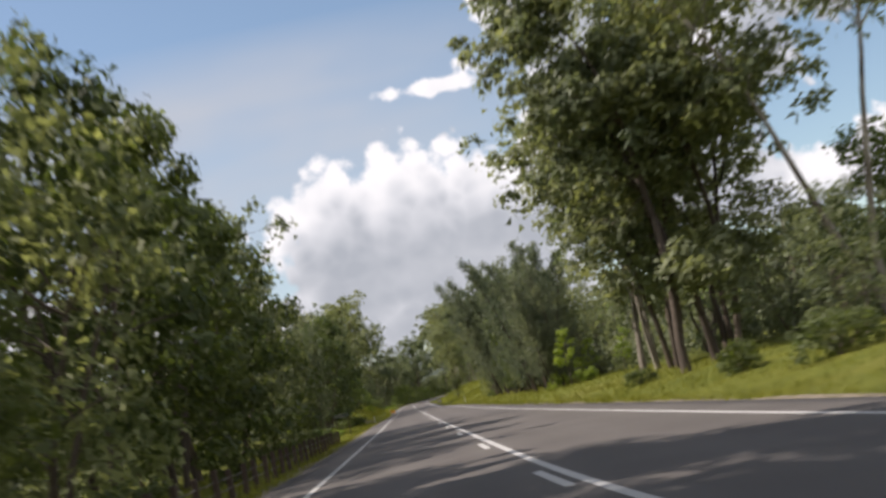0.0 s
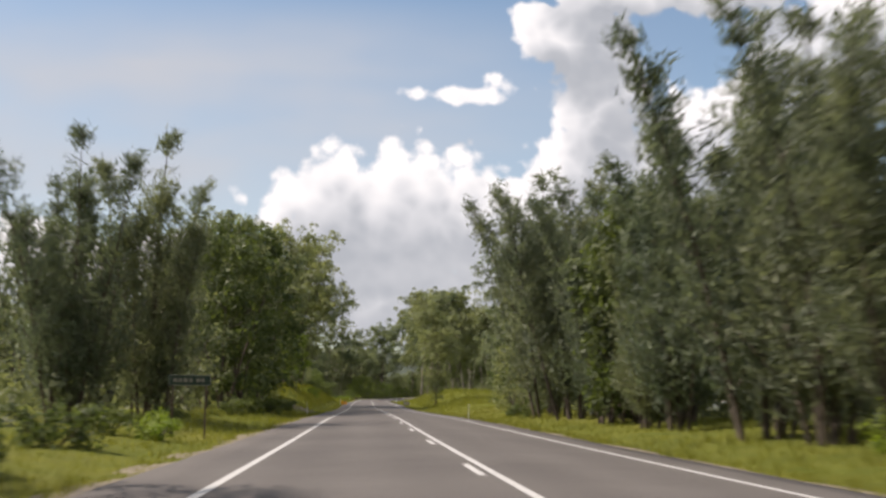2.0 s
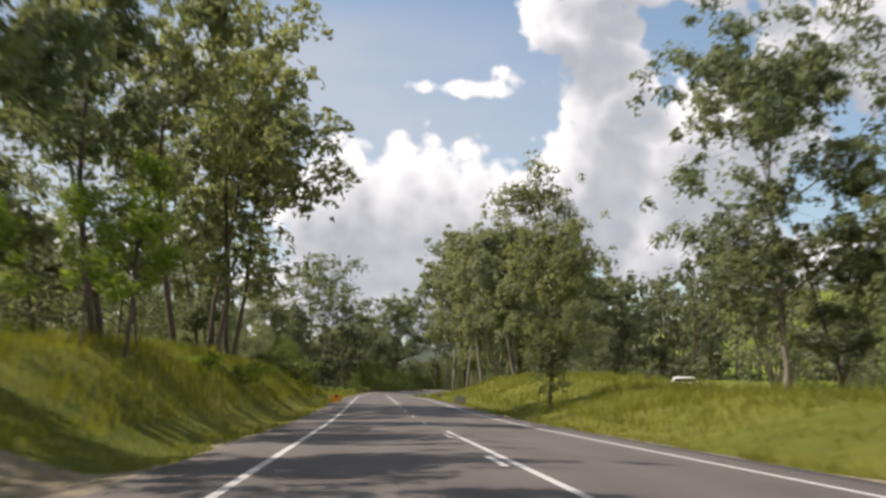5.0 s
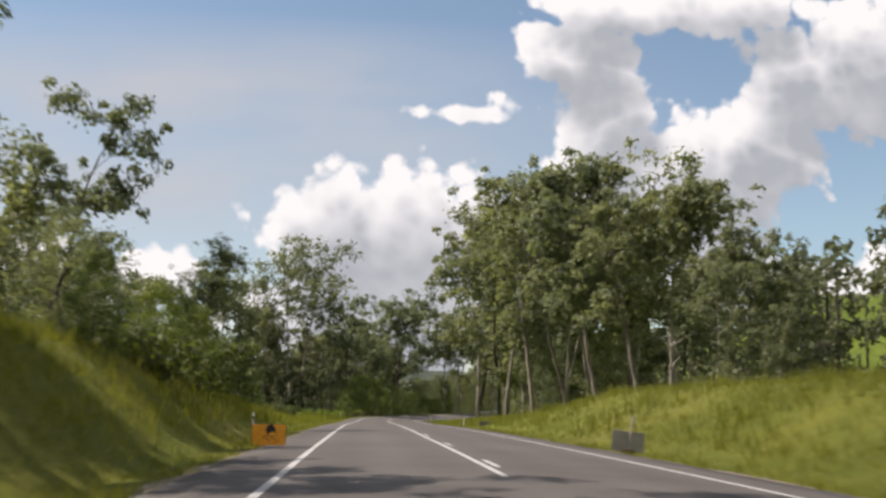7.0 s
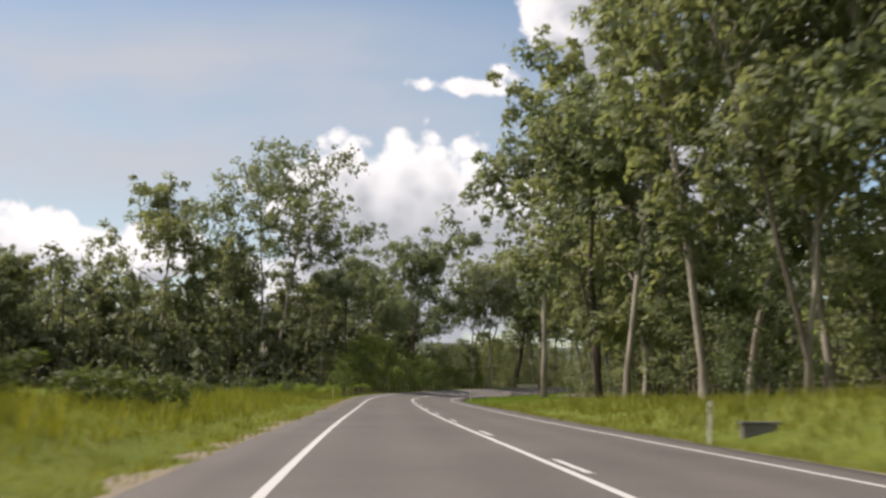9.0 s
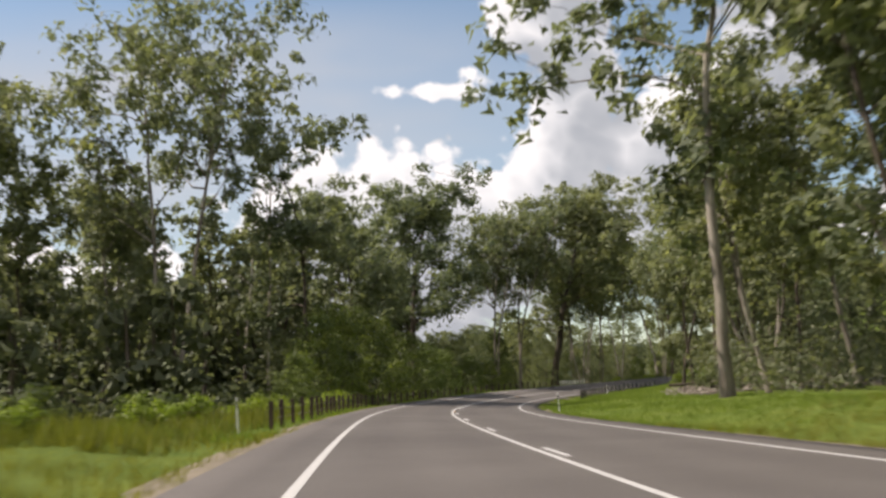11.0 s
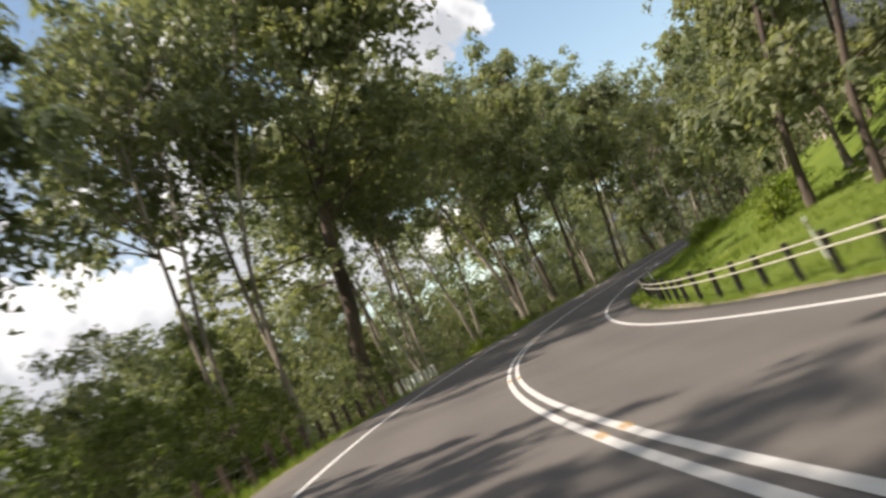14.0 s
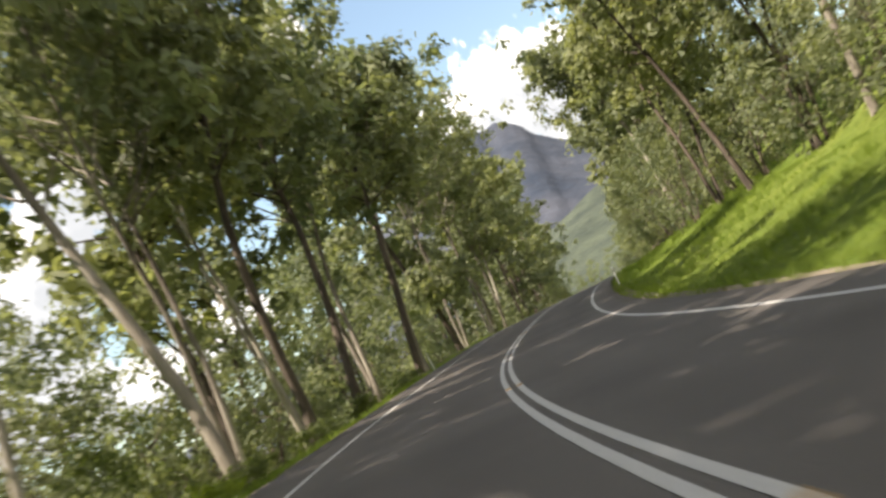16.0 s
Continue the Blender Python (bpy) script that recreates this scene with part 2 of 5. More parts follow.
def asphalt_material():
    m, nt, b = material("asphalt", 0.82, 0.35)
    grain = tex(nt, 55.0, 2.0, 0.7)
    broad = tex(nt, 0.22, 5.0, 0.6)
    uv = nt.nodes.new("ShaderNodeUVMap")
    sp = nt.nodes.new("ShaderNodeSeparateXYZ")
    nt.links.new(uv.outputs[0], sp.inputs[0])
    # paler wheel tracks and a darker middle in each lane
    w = nt.nodes.new("ShaderNodeMath")
    w.operation = "MULTIPLY"
    w.inputs[1].default_value = 3.6
    nt.links.new(sp.outputs[0], w.inputs[0])
    c = nt.nodes.new("ShaderNodeMath")
    c.operation = "COSINE"
    nt.links.new(w.outputs[0], c.inputs[0])
    k = nt.nodes.new("ShaderNodeMath")
    k.operation = "MULTIPLY_ADD"
    k.inputs[1].default_value, k.inputs[2].default_value = 0.07, 0.0
    nt.links.new(c.outputs[0], k.inputs[0])
    s = nt.nodes.new("ShaderNodeMath")
    s.operation = "ADD"
    nt.links.new(broad, s.inputs[0])
    nt.links.new(k.outputs[0], s.inputs[1])
    base = ramp(nt, s.outputs[0], ((0.25, (0.064, 0.056, 0.051)), (0.5, (0.080, 0.071, 0.064)), (0.75, (0.096, 0.086, 0.078))))
    col = mix(nt, 0.6, base, ramp(nt, grain, ((0.3, (0.5, 0.5, 0.5)), (0.5, (1, 1, 1)), (0.72, (1.6, 1.58, 1.52)))), "MULTIPLY")
    nt.links.new(col, b.inputs["Base Color"])
    bump(nt, b, grain, 0.6, 0.006)
    return m


def paint_material():
    m, nt, b = material("road_paint", 0.7, 0.3)
    wear = tex(nt, 26.0, 6.0, 0.72)
    nt.links.new(ramp(nt, wear, ((0.26, (0.17, 0.165, 0.155)), (0.40, (0.36, 0.355, 0.34)), (0.6, (0.43, 0.425, 0.41)))), b.inputs["Base Color"])
    bump(nt, b, wear, 0.3, 0.002)
    return m


def ground_material():
    m, nt, b = material("turf", 0.95, 0.1)
    broad, mid, fine = tex(nt, 0.05, 5.0, 0.6), tex(nt, 0.55, 6.0, 0.65), tex(nt, 9.0, 5.0, 0.7)
    c = ramp(nt, broad, ((0.30, (0.080, 0.095, 0.018)), (0.50, (0.120, 0.130, 0.024)), (0.70, (0.160, 0.152, 0.042))))
    # fresher grass in the damp ground towards the bend
    co, sp = nt.nodes.new("ShaderNodeTexCoord"), nt.nodes.new("ShaderNodeSeparateXYZ")
    nt.links.new(co.outputs["Object"], sp.inputs[0])
    damp = nt.nodes.new("ShaderNodeMapRange")
    nt.links.new(sp.outputs[1], damp.inputs[0])
    damp.inputs[1].default_value, damp.inputs[2].default_value, damp.inputs[4].default_value = 250, 330, 0.85
    c = mix(nt, damp.outputs[0], c, ramp(nt, broad, ((0.3, (0.086, 0.132, 0.022)), (0.7, (0.135, 0.178, 0.038)))), "MIX")
    c = mix(nt, 0.6, c, ramp(nt, mid, ((0.30, (0.60, 0.75, 0.5)), (0.5, (1, 1, 1)), (0.72, (1.35, 1.2, 0.9)))), "MULTIPLY")
    c = mix(nt, 0.8, c, ramp(nt, fine, ((0.30, (0.45, 0.5, 0.4)), (0.5, (0.95, 0.95, 0.95)), (0.75, (1.4, 1.35, 1.2)))), "MULTIPLY")
    nt.links.new(c, b.inputs["Base Color"])
    bump(nt, b, fine, 1.0, 0.10)
    return m


def bark_material(name, pale, dark, blotch):
    m, nt, b = material(name, 0.85, 0.2)
    long, fine = tex(nt, 1.6, 5.0, 0.65, (1, 1, 0.22)), tex(nt, 14.0, 4.0, 0.6, (1, 1, 0.15))
    c = ramp(nt, long, ((0.36, dark), (blotch, pale), (0.8, tuple(min(1, x * 1.12) for x in pale))))
    c = mix(nt, 0.55, c, ramp(nt, fine, ((0.3, (0.55, 0.52, 0.48)), (0.7, (1.15, 1.13, 1.1)))), "MULTIPLY")
    nt.links.new(c, b.inputs["Base Color"])
    bump(nt, b, fine, 0.7, 0.03)
    return m


M = dict(
    asphalt=asphalt_material(), paint=paint_material(), turf=ground_material(),
    gravel=two_tone("gravel", (0.120, 0.100, 0.070), (0.205, 0.172, 0.125), 1.2, 0.95, 30.0, 0.02),
    bark_pale=bark_material("pale_bark", (0.36, 0.33, 0.28), (0.105, 0.088, 0.072), 0.62),
    bark_dark=bark_material("dark_bark", (0.13, 0.105, 0.085), (0.045, 0.036, 0.030), 0.6),
    gum_leaf=leafy("gum_leaves", (0.104, 0.120, 0.070), (0.226, 0.252, 0.156), (1.30, 1.28, 0.75), 0.48),
    oak_leaf=leafy("she_oak_needles", (0.088, 0.102, 0.068), (0.172, 0.194, 0.128), (1.18, 1.2, 0.85), 0.44),
    broad_leaf=leafy("broad_leaves", (0.046, 0.060, 0.026), (0.130, 0.152, 0.060), (1.4, 1.5, 0.65), 0.42),
    hedge_leaf=leafy("thicket_leaves", (0.057, 0.075, 0.029), (0.188, 0.222, 0.078), (1.4, 1.5, 0.65), 0.45),
    young_leaf=leafy("young_leaves", (0.095, 0.130, 0.022), (0.240, 0.280, 0.060), (1.5, 1.7, 0.55), 0.4),
    far_leaf=leafy("far_leaves", (0.078, 0.090, 0.054), (0.168, 0.188, 0.112), (1.25, 1.25, 0.78), 0.42),
    blade=leafy("grass_blades", (0.080, 0.098, 0.014), (0.220, 0.215, 0.048), (1.5, 1.5, 0.6), 0.35, 0.7),
    lush=leafy("lush_grass_blades", (0.080, 0.118, 0.016), (0.188, 0.248, 0.055), (1.4, 1.55, 0.6), 0.4, 0.7),
    litter=two_tone("leaf_litter", (0.026, 0.021, 0.015), (0.100, 0.080, 0.054), 0.9, 0.95, 7.0, 0.16),
    post=two_tone("weathered_post", (0.050, 0.036, 0.028), (0.105, 0.075, 0.055), 3.0, 0.9, 30.0, 0.006, (1, 1, 0.2)),
    rail_white=two_tone("white_rail_paint", (0.27, 0.255, 0.20), (0.50, 0.48, 0.40), 2.0, 0.6, 20.0, 0.002),
    rail_grey=two_tone("grey_timber", (0.13, 0.12, 0.10), (0.24, 0.22, 0.19), 3.0, 0.9, 25.0, 0.005, (0.2, 0.2, 1)),
    plastic=two_tone("white_plastic", (0.66, 0.66, 0.63), (0.82, 0.82, 0.79), 4.0, 0.5, 20.0, 0.001),
    black=two_tone("black_paint", (0.012, 0.011, 0.010), (0.03, 0.027, 0.024), 6.0, 0.6, 30.0, 0.001),
    sign_green=two_tone("green_sign_face", (0.008, 0.022, 0.014), (0.014, 0.034, 0.021), 3.0, 0.45, 20.0, 0.001),
    orange=two_tone("orange_sign_face", (0.62, 0.235, 0.012), (0.78, 0.36, 0.02), 2.5, 0.5, 16.0, 0.001),
    sheet=two_tone("grey_sheet_metal", (0.22, 0.21, 0.19), (0.33, 0.31, 0.28), 3.0, 0.5, 30.0, 0.001),
    concrete=two_tone("stained_concrete", (0.09, 0.085, 0.075), (0.2, 0.19, 0.17), 2.0, 0.9, 30.0, 0.006),
    red=two_tone("red_reflector", (0.45, 0.02, 0.015), (0.6, 0.035, 0.02), 8.0, 0.3, 40.0, 0.001),
    amber=two_tone("amber_marker", (0.30, 0.16, 0.025), (0.44, 0.25, 0.05), 20.0, 0.45, 60.0, 0.001),
    iron=two_tone("rusty_roof_iron", (0.05, 0.042, 0.038), (0.12, 0.095, 0.08), 1.2, 0.7, 12.0, 0.003),
    car_white=two_tone("white_car_paint", (0.70, 0.70, 0.69), (0.80, 0.80, 0.79), 0.6, 0.25, 8.0, 0.0002, spec=0.5),
    glass=two_tone("dark_window_glass", (0.012, 0.014, 0.016), (0.02, 0.022, 0.024), 1.0, 0.08, 6.0, 0.0001, spec=0.5),
    tyre=two_tone("tyre_rubber", (0.015, 0.015, 0.015), (0.03, 0.03, 0.03), 6.0, 0.85, 40.0, 0.002),
    # rock and forest with the blue of distant haze mixed into the colour
    mountain=two_tone("hazed_rock_and_forest", (0.018, 0.028, 0.046), (0.062, 0.068, 0.086), 0.006, 0.95, 0.035, 12.0),
    hill=two_tone("far_wooded_hill", (0.022, 0.031, 0.024), (0.062, 0.076, 0.050), 0.035, 0.95, 0.16, 5.0),
    dry=two_tone("dead_timber", (0.24, 0.21, 0.17), (0.42, 0.38, 0.32), 2.0, 0.9, 20.0, 0.006, (1, 1, 0.2)),
    soil=two_tone("dark_soil", (0.030, 0.024, 0.018), (0.075, 0.058, 0.042), 0.7, 0.95, 6.0, 0.08),
)


# ---------------------------------------------------------------- meshes
def mesh_np(name, verts, faces, mat, uv=None, smooth=False):
    """A mesh from arrays of corners and of equal-sided faces."""
    me = bpy.data.meshes.new(name)
    faces = [np.asarray(f, np.int32) for f in (faces if isinstance(faces, list) else [faces]) if len(f)]
    verts = np.asarray(verts, np.float32)
    loops = np.concatenate([f.ravel() for f in faces])
    sizes = np.concatenate([np.full(len(f), f.shape[1], np.int32) for f in faces])
    me.vertices.add(len(verts))
    me.vertices.foreach_set("co", verts.ravel())
    me.loops.add(len(loops))
    me.loops.foreach_set("vertex_index", loops)
    me.polygons.add(len(sizes))
    me.polygons.foreach_set("loop_start", np.concatenate([[0], np.cumsum(sizes)[:-1]]).astype(np.int32))
    me.polygons.foreach_set("use_smooth", np.full(len(sizes), smooth))
    if uv is not None:
        lay = me.uv_layers.new(name="UVMap")
        lay.data.foreach_set("uv", np.asarray(uv, np.float32)[loops].ravel())
    me.update(calc_edges=True)
    me.validate()
    me.materials.append(mat)
    return me


def part(name, bm, mat, parent, label="", m=None, smooth=False):
    """One mesh object under a thing or a part."""
    if isinstance(bm, bmesh.types.BMesh):
        me = bpy.data.meshes.new(name)
        if smooth:
            for f in bm.faces:
                f.smooth = True
        bm.to_mesh(me)
        bm.free()
        me.materials.append(mat)
    else:
        me = bm
    ob = new(name, me)
    ob.parent = parent
    if m is not None:
        ob.matrix_basis = m
    if label:
        tagged(ob, label)
    return ob


def box_bm(size, at=(0, 0, 0), bevel=0.0, m=None):
    bm = bmesh.new()
    bmesh.ops.create_cube(bm, size=1)
    bmesh.ops.scale(bm, vec=size, verts=bm.verts)
    if bevel:
        bmesh.ops.bevel(bm, geom=bm.edges[:], offset=bevel, segments=2, affect="EDGES", profile=0.5)
    bmesh.ops.translate(bm, vec=at, verts=bm.verts)
    if m is not None:
        bmesh.ops.transform(bm, matrix=m, verts=bm.verts)
    return bm


def tube_np(pts, radii, sides=7):
    """A tapered tube along a line of points."""
    pts, radii = np.asarray(pts, float), np.asarray(radii, float)
    d = np.gradient(pts, axis=0)
    d /= np.linalg.norm(d, axis=1)[:, None] + 1e-9
    ref = np.where(np.abs(d[:, 2:3]) > 0.9, [[1.0, 0, 0]], [[0, 0, 1.0]])
    a = np.cross(d, ref)
    a /= np.linalg.norm(a, axis=1)[:, None] + 1e-9
    b = np.cross(d, a)
    ang = np.arange(sides) * 2 * np.pi / sides
    v = pts[:, None] + radii[:, None, None] * (np.cos(ang)[None, :, None] * a[:, None] + np.sin(ang)[None, :, None] * b[:, None])
    n = len(pts)
    i = np.arange(n - 1)[:, None] * sides
    k = np.arange(sides)[None]
    f = np.stack([i + k, i + (k + 1) % sides, i + sides + (k + 1) % sides, i + sides + k], -1).reshape(-1, 4)
    return v.reshape(-1, 3), f


def join_np(pieces):
    vs, fs, o = [], [], 0
    for v, f in pieces:
        vs.append(v)
        fs.append(f + o)
        o += len(v)
    return np.concatenate(vs), np.concatenate(fs)


# ---------------------------------------------------------------- the road's line
K_S = (-40, -10, 20, 270, 300, 330, 360, 390, 420, 450, 480, 510, 540, 570, 600, 660, 700)
K_V = (0.012, 0.0178, 0, 0, 0.0005, 0.0001, 0.0013, 0.0042, 0.0050, 0.0050, 0.0049, 0.0044, 0.0025, 0.0008, -0.0010, -0.0010, 0)
Z_S = np.arange(-40, 721, 40.0)
Z_V = np.array((0.3, 0.02, -0.03, 0.01, 0.14, 0.11, 0.16, 0.60, 0.93, 1.02, 1.25, 1.55, 2.10, 2.94, 4.11, 5.63, 6.44, 6.67, 6.66, 6.62))
B_S = (290, 330, 370, 410, 450, 490, 530, 570, 610)
B_V = (0.0, -0.001, -0.039, -0.054, -0.079, -0.072, -0.048, -0.019, 0.0)
RS = np.arange(-40.0, 721.0, 2.0)


def eased(s, k, v):
    d = k[1] - k[0]
    u = np.clip((s - k[0]) / d, 0, len(k) - 1.001)
    i = u.astype(int)
    f = u - i
    g = np.concatenate([[2 * v[0] - v[1]], v, [2 * v[-1] - v[-2]]])
    a, b, c, e = g[i], g[i + 1], g[i + 2], g[np.minimum(i + 3, len(g) - 1)]
    return 0.5 * (2 * b + (c - a) * f + (2 * a - 5 * b + 4 * c - e) * f * f + (3 * b - a - 3 * c + e) * f ** 3)


def road_line():
    kap = np.interp(RS, K_S, K_V)
    th = np.concatenate([[0], np.cumsum((kap[1:] + kap[:-1]) / 2 * 2.0)])
    th -= np.interp(100, RS, th)
    dx, dy = np.sin(th), np.cos(th)
    x = np.concatenate([[0], np.cumsum((dx[1:] + dx[:-1]) / 2 * 2.0)])
    y = np.concatenate([[0], np.cumsum((dy[1:] + dy[:-1]) / 2 * 2.0)])
    return x - np.interp(100, RS, x), y + 100 - np.interp(100, RS, y), th


RX, RY, RT = road_line()
RZ = eased(RS, Z_S, Z_V)
RB = np.interp(RS, B_S, B_V)
RC = 0.025 * (1 - np.clip((RS - 290) / 60, 0, 1))


def on_road(s, d):
    """Places at station s (metres along the road) and d metres to its right, on the road's own surface."""
    s, d = np.asarray(s, float), np.asarray(d, float)
    x, y, th, z, b, c = (np.interp(s, RS, q) for q in (RX, RY, RT, RZ, RB, RC))
    dd = np.clip(d, -5.2, 5.2)
    return np.stack(np.broadcast_arrays(x + d * np.cos(th), y - d * np.sin(th), z + b * dd - c * np.abs(dd)), -1)


def station(x, y):
    """Station and offset of places in the plan."""
    x, y = np.ravel(np.asarray(x, float)), np.ravel(np.asarray(y, float))
    s, d = np.empty(len(x)), np.empty(len(x))
    for i in range(0, len(x), 20000):
        q = slice(i, i + 20000)
        j = ((x[q, None] - RX) ** 2 + (y[q, None] - RY) ** 2).argmin(1)
        ex, ey = x[q] - RX[j], y[q] - RY[j]
        s[q] = RS[j] + ex * np.sin(RT[j]) + ey * np.cos(RT[j])
        d[q] = ex * np.cos(RT[j]) - ey * np.sin(RT[j])
    return s, d


def step01(a, b, v):
    t = np.clip((v - a) / (b - a), 0, 1)
    return t * t * (3 - 2 * t)


def wave(x, y, k, seed):
    r = np.random.RandomState(seed)
    out = 0
    for _ in range(5):
        a, p = r.uniform(0, 6.28, 2)
        f = k * r.uniform(0.6, 1.6)
        out = out + np.sin((x * np.cos(a) + y * np.sin(a)) * f + p)
    return out / 5


RIGHT_S = (-60, 20, 70, 110, 150, 185, 215, 240, 275, 300, 320, 360, 385, 420, 455, 470, 485, 510, 550, 600, 700)
RIGHT_H = (0.9, 0.6, 0.5, 0.4, 0.5, 1.1, 1.5, 2.4, 2.5, 1.2, 0.75, 0.6, 0.4, 0.25, 0.35, 0.8, 1.7, 1.5, 1.6, 2.0, 2.0)
LEFT_S = (-60, 60, 110, 150, 165, 176, 195, 258, 270, 284, 300, 335, 360, 385, 420, 560, 700)
LEFT_H = (0.0, 0.1, 0.2, 0.5, 1.0, 2.3, 3.0, 2.7, 1.7, 0.75, 0.5, 0.4, 0.2, -0.4, -1.0, -0.9, 0.0)


def terrain(x, y):
    """Height of the ground."""
    s, d = station(x, y)
    x, y = np.ravel(x), np.ravel(y)
    base = on_road(np.clip(s, -40, 720), np.clip(d, -5.2, 5.2))[:, 2]
    hr, hl = np.interp(s, RIGHT_S, RIGHT_H), np.interp(s, LEFT_S, LEFT_H)
    ad = np.abs(d)
    rise = np.where(d > 0, hr * step01(5.5, 14, d), hl * step01(5.6, 10.5, -d))
    hill = np.interp(s, (400, 440, 475, 600, 680), (0, 0.12, 0.42, 0.42, 0.2)) * np.clip(d - 14, 0, 60) * (d > 0)
    fall = np.interp(s, (370, 400, 580, 640), (0, 1, 1, 0)) * np.clip(-d - 9, 0, 30) * -0.10 * (d < 0)
    mound = np.interp(s, (-60, 10, 60, 90), (1, 1, 0.5, 0)) * np.clip(d - 14, 0, 40) * 0.07 * (d > 0)
    rough = (0.10 * wave(x, y, 0.55, 3) + 0.05 * wave(x, y, 1.9, 4)) * step01(5.2, 8, ad) * (1 + 0.6 * step01(8, 20, ad))
    far = step01(90, 420, ad)
    dip = -1.3 * step01(19, 25, d) * np.interp(s, (205, 225, 255, 275), (0, 1, 1, 0))
    z = base - 0.045 - 0.10 * step01(4.8, 6.0, ad) * (1 - step01(6.0, 8.0, ad)) + rise + hill + fall + mound + rough + dip
    z = np.where(ad < 4.4, base - 0.25, np.where(ad < 4.9, base - 0.25 + (ad - 4.4) / 0.5 * 0.20, z))
    return z * (1 - far) + far * (2.0 + 9 * wave(x, y, 0.006, 9))


def ground_at(s, d):
    p = on_road(s, d)
    return Vector((float(p[0]), float(p[1]), float(terrain(p[0], p[1])[0])))


def build_ground():
    def axis(lo, hi, step, far_lo, far_hi):
        a = list(np.arange(lo, hi + 0.01, step))
        k = step
        while a[0] > far_lo:
            k *= 1.22
            a.insert(0, a[0] - k)
        k = step
        while a[-1] < far_hi:
            k *= 1.22
            a.append(a[-1] + k)
        return np.array(a)
    xs, ys = axis(-24, 110, 0.9, -3500, 3800), axis(-24, 600, 1.9, -3000, 4200)
    X, Y = np.meshgrid(xs, ys)
    Z = terrain(X, Y)
    n, m = len(xs), len(ys)
    i = (np.arange(m - 1)[:, None] * n + np.arange(n - 1)[None]).ravel()
    f = np.stack([i, i + 1, i + n + 1, i + n], -1)
    ob = new("ground", mesh_np("ground", np.stack([X.ravel(), Y.ravel(), Z], -1), f, M["turf"], smooth=True))
    tagged(ob, "green and yellowing roadside grass on rolling ground", "ground", kind="structure")


def strip(name, s0, s1, offs, mat, up=0.0, step=2.0, skirt=0.0, drift=0.0):
    """A ribbon along the road between offsets; drift: how far it has moved over once in the bend."""
    s = np.arange(s0, s1 + 0.01, step)
    shift = drift * step01(375, 430, s)
    offs = list(offs)
    v = np.stack([on_road(s, o + shift) for o in offs], 1)
    v[..., 2] += up
    if skirt:
        a, b = v[:, :1].copy(), v[:, -1:].copy()
        a[..., 2] -= skirt
        b[..., 2] -= skirt
        v = np.concatenate([a, v, b], 1)
        offs = [offs[0]] + offs + [offs[-1]]
    n = len(offs)
    i = (np.arange(len(s) - 1)[:, None] * n + np.arange(n - 1)[None]).ravel()
    f = np.stack([i, i + 1, i + n + 1, i + n], -1)
    uv = np.stack(np.broadcast_arrays(np.array(offs)[None], s[:, None]), -1).reshape(-1, 2)
    return mesh_np(name, v.reshape(-1, 3), f, mat, uv, True)


build_ground()
tagged(new("road", strip("road", -38, 716, (-4.9, -4.2, -3.5, -1.75, 0, 1.75, 3.5, 4.1, 4.6), M["asphalt"], 0.0, 2.0, 0.3)),
       "grey-brown two-lane asphalt road with worn wheel tracks", "road", kind="structure")
for off in (-3.5, 3.5):
    tagged(new("edge_line", strip("edge_line", -38, 700, (off - 0.065, off + 0.065), M["paint"], 0.005)),
           "worn white painted edge line on the asphalt", "road marking", kind="structure")
tagged(new("centre_line", strip("centre_line", -38, 179, (0.04, 0.16), M["paint"], 0.006, 1.0)),
       "solid white centre line beside a broken one", "road marking", kind="structure")
tagged(new("centre_line", strip("centre_line", 226, 700, (-0.155, -0.05), M["paint"], 0.006, 1.0, drift=0.15)),
       "solid white centre line curving through the bend", "road marking", kind="structure")
tagged(new("centre_line", strip("centre_line", 391, 700, (0.055, 0.16), M["paint"], 0.006, 1.0, drift=0.15)),
       "second solid white line of the double centre line", "road marking", kind="structure")
broken = tagged(new("broken_line"), "broken white centre line of short painted dashes", "road marking", kind="structure")
for s0 in [-8.8 + 10.17 * k for k in range(19)] + [186.0, 196.4, 207.0, 217.6] + [228.5 + 10.65 * k for k in range(15)]:
    off = -0.11 if s0 < 225 else 0.11
    part("dash", strip("dash", s0, s0 + 2.5, (off - 0.055, off + 0.055), M["paint"], 0.006, 1.25), M["paint"], broken)


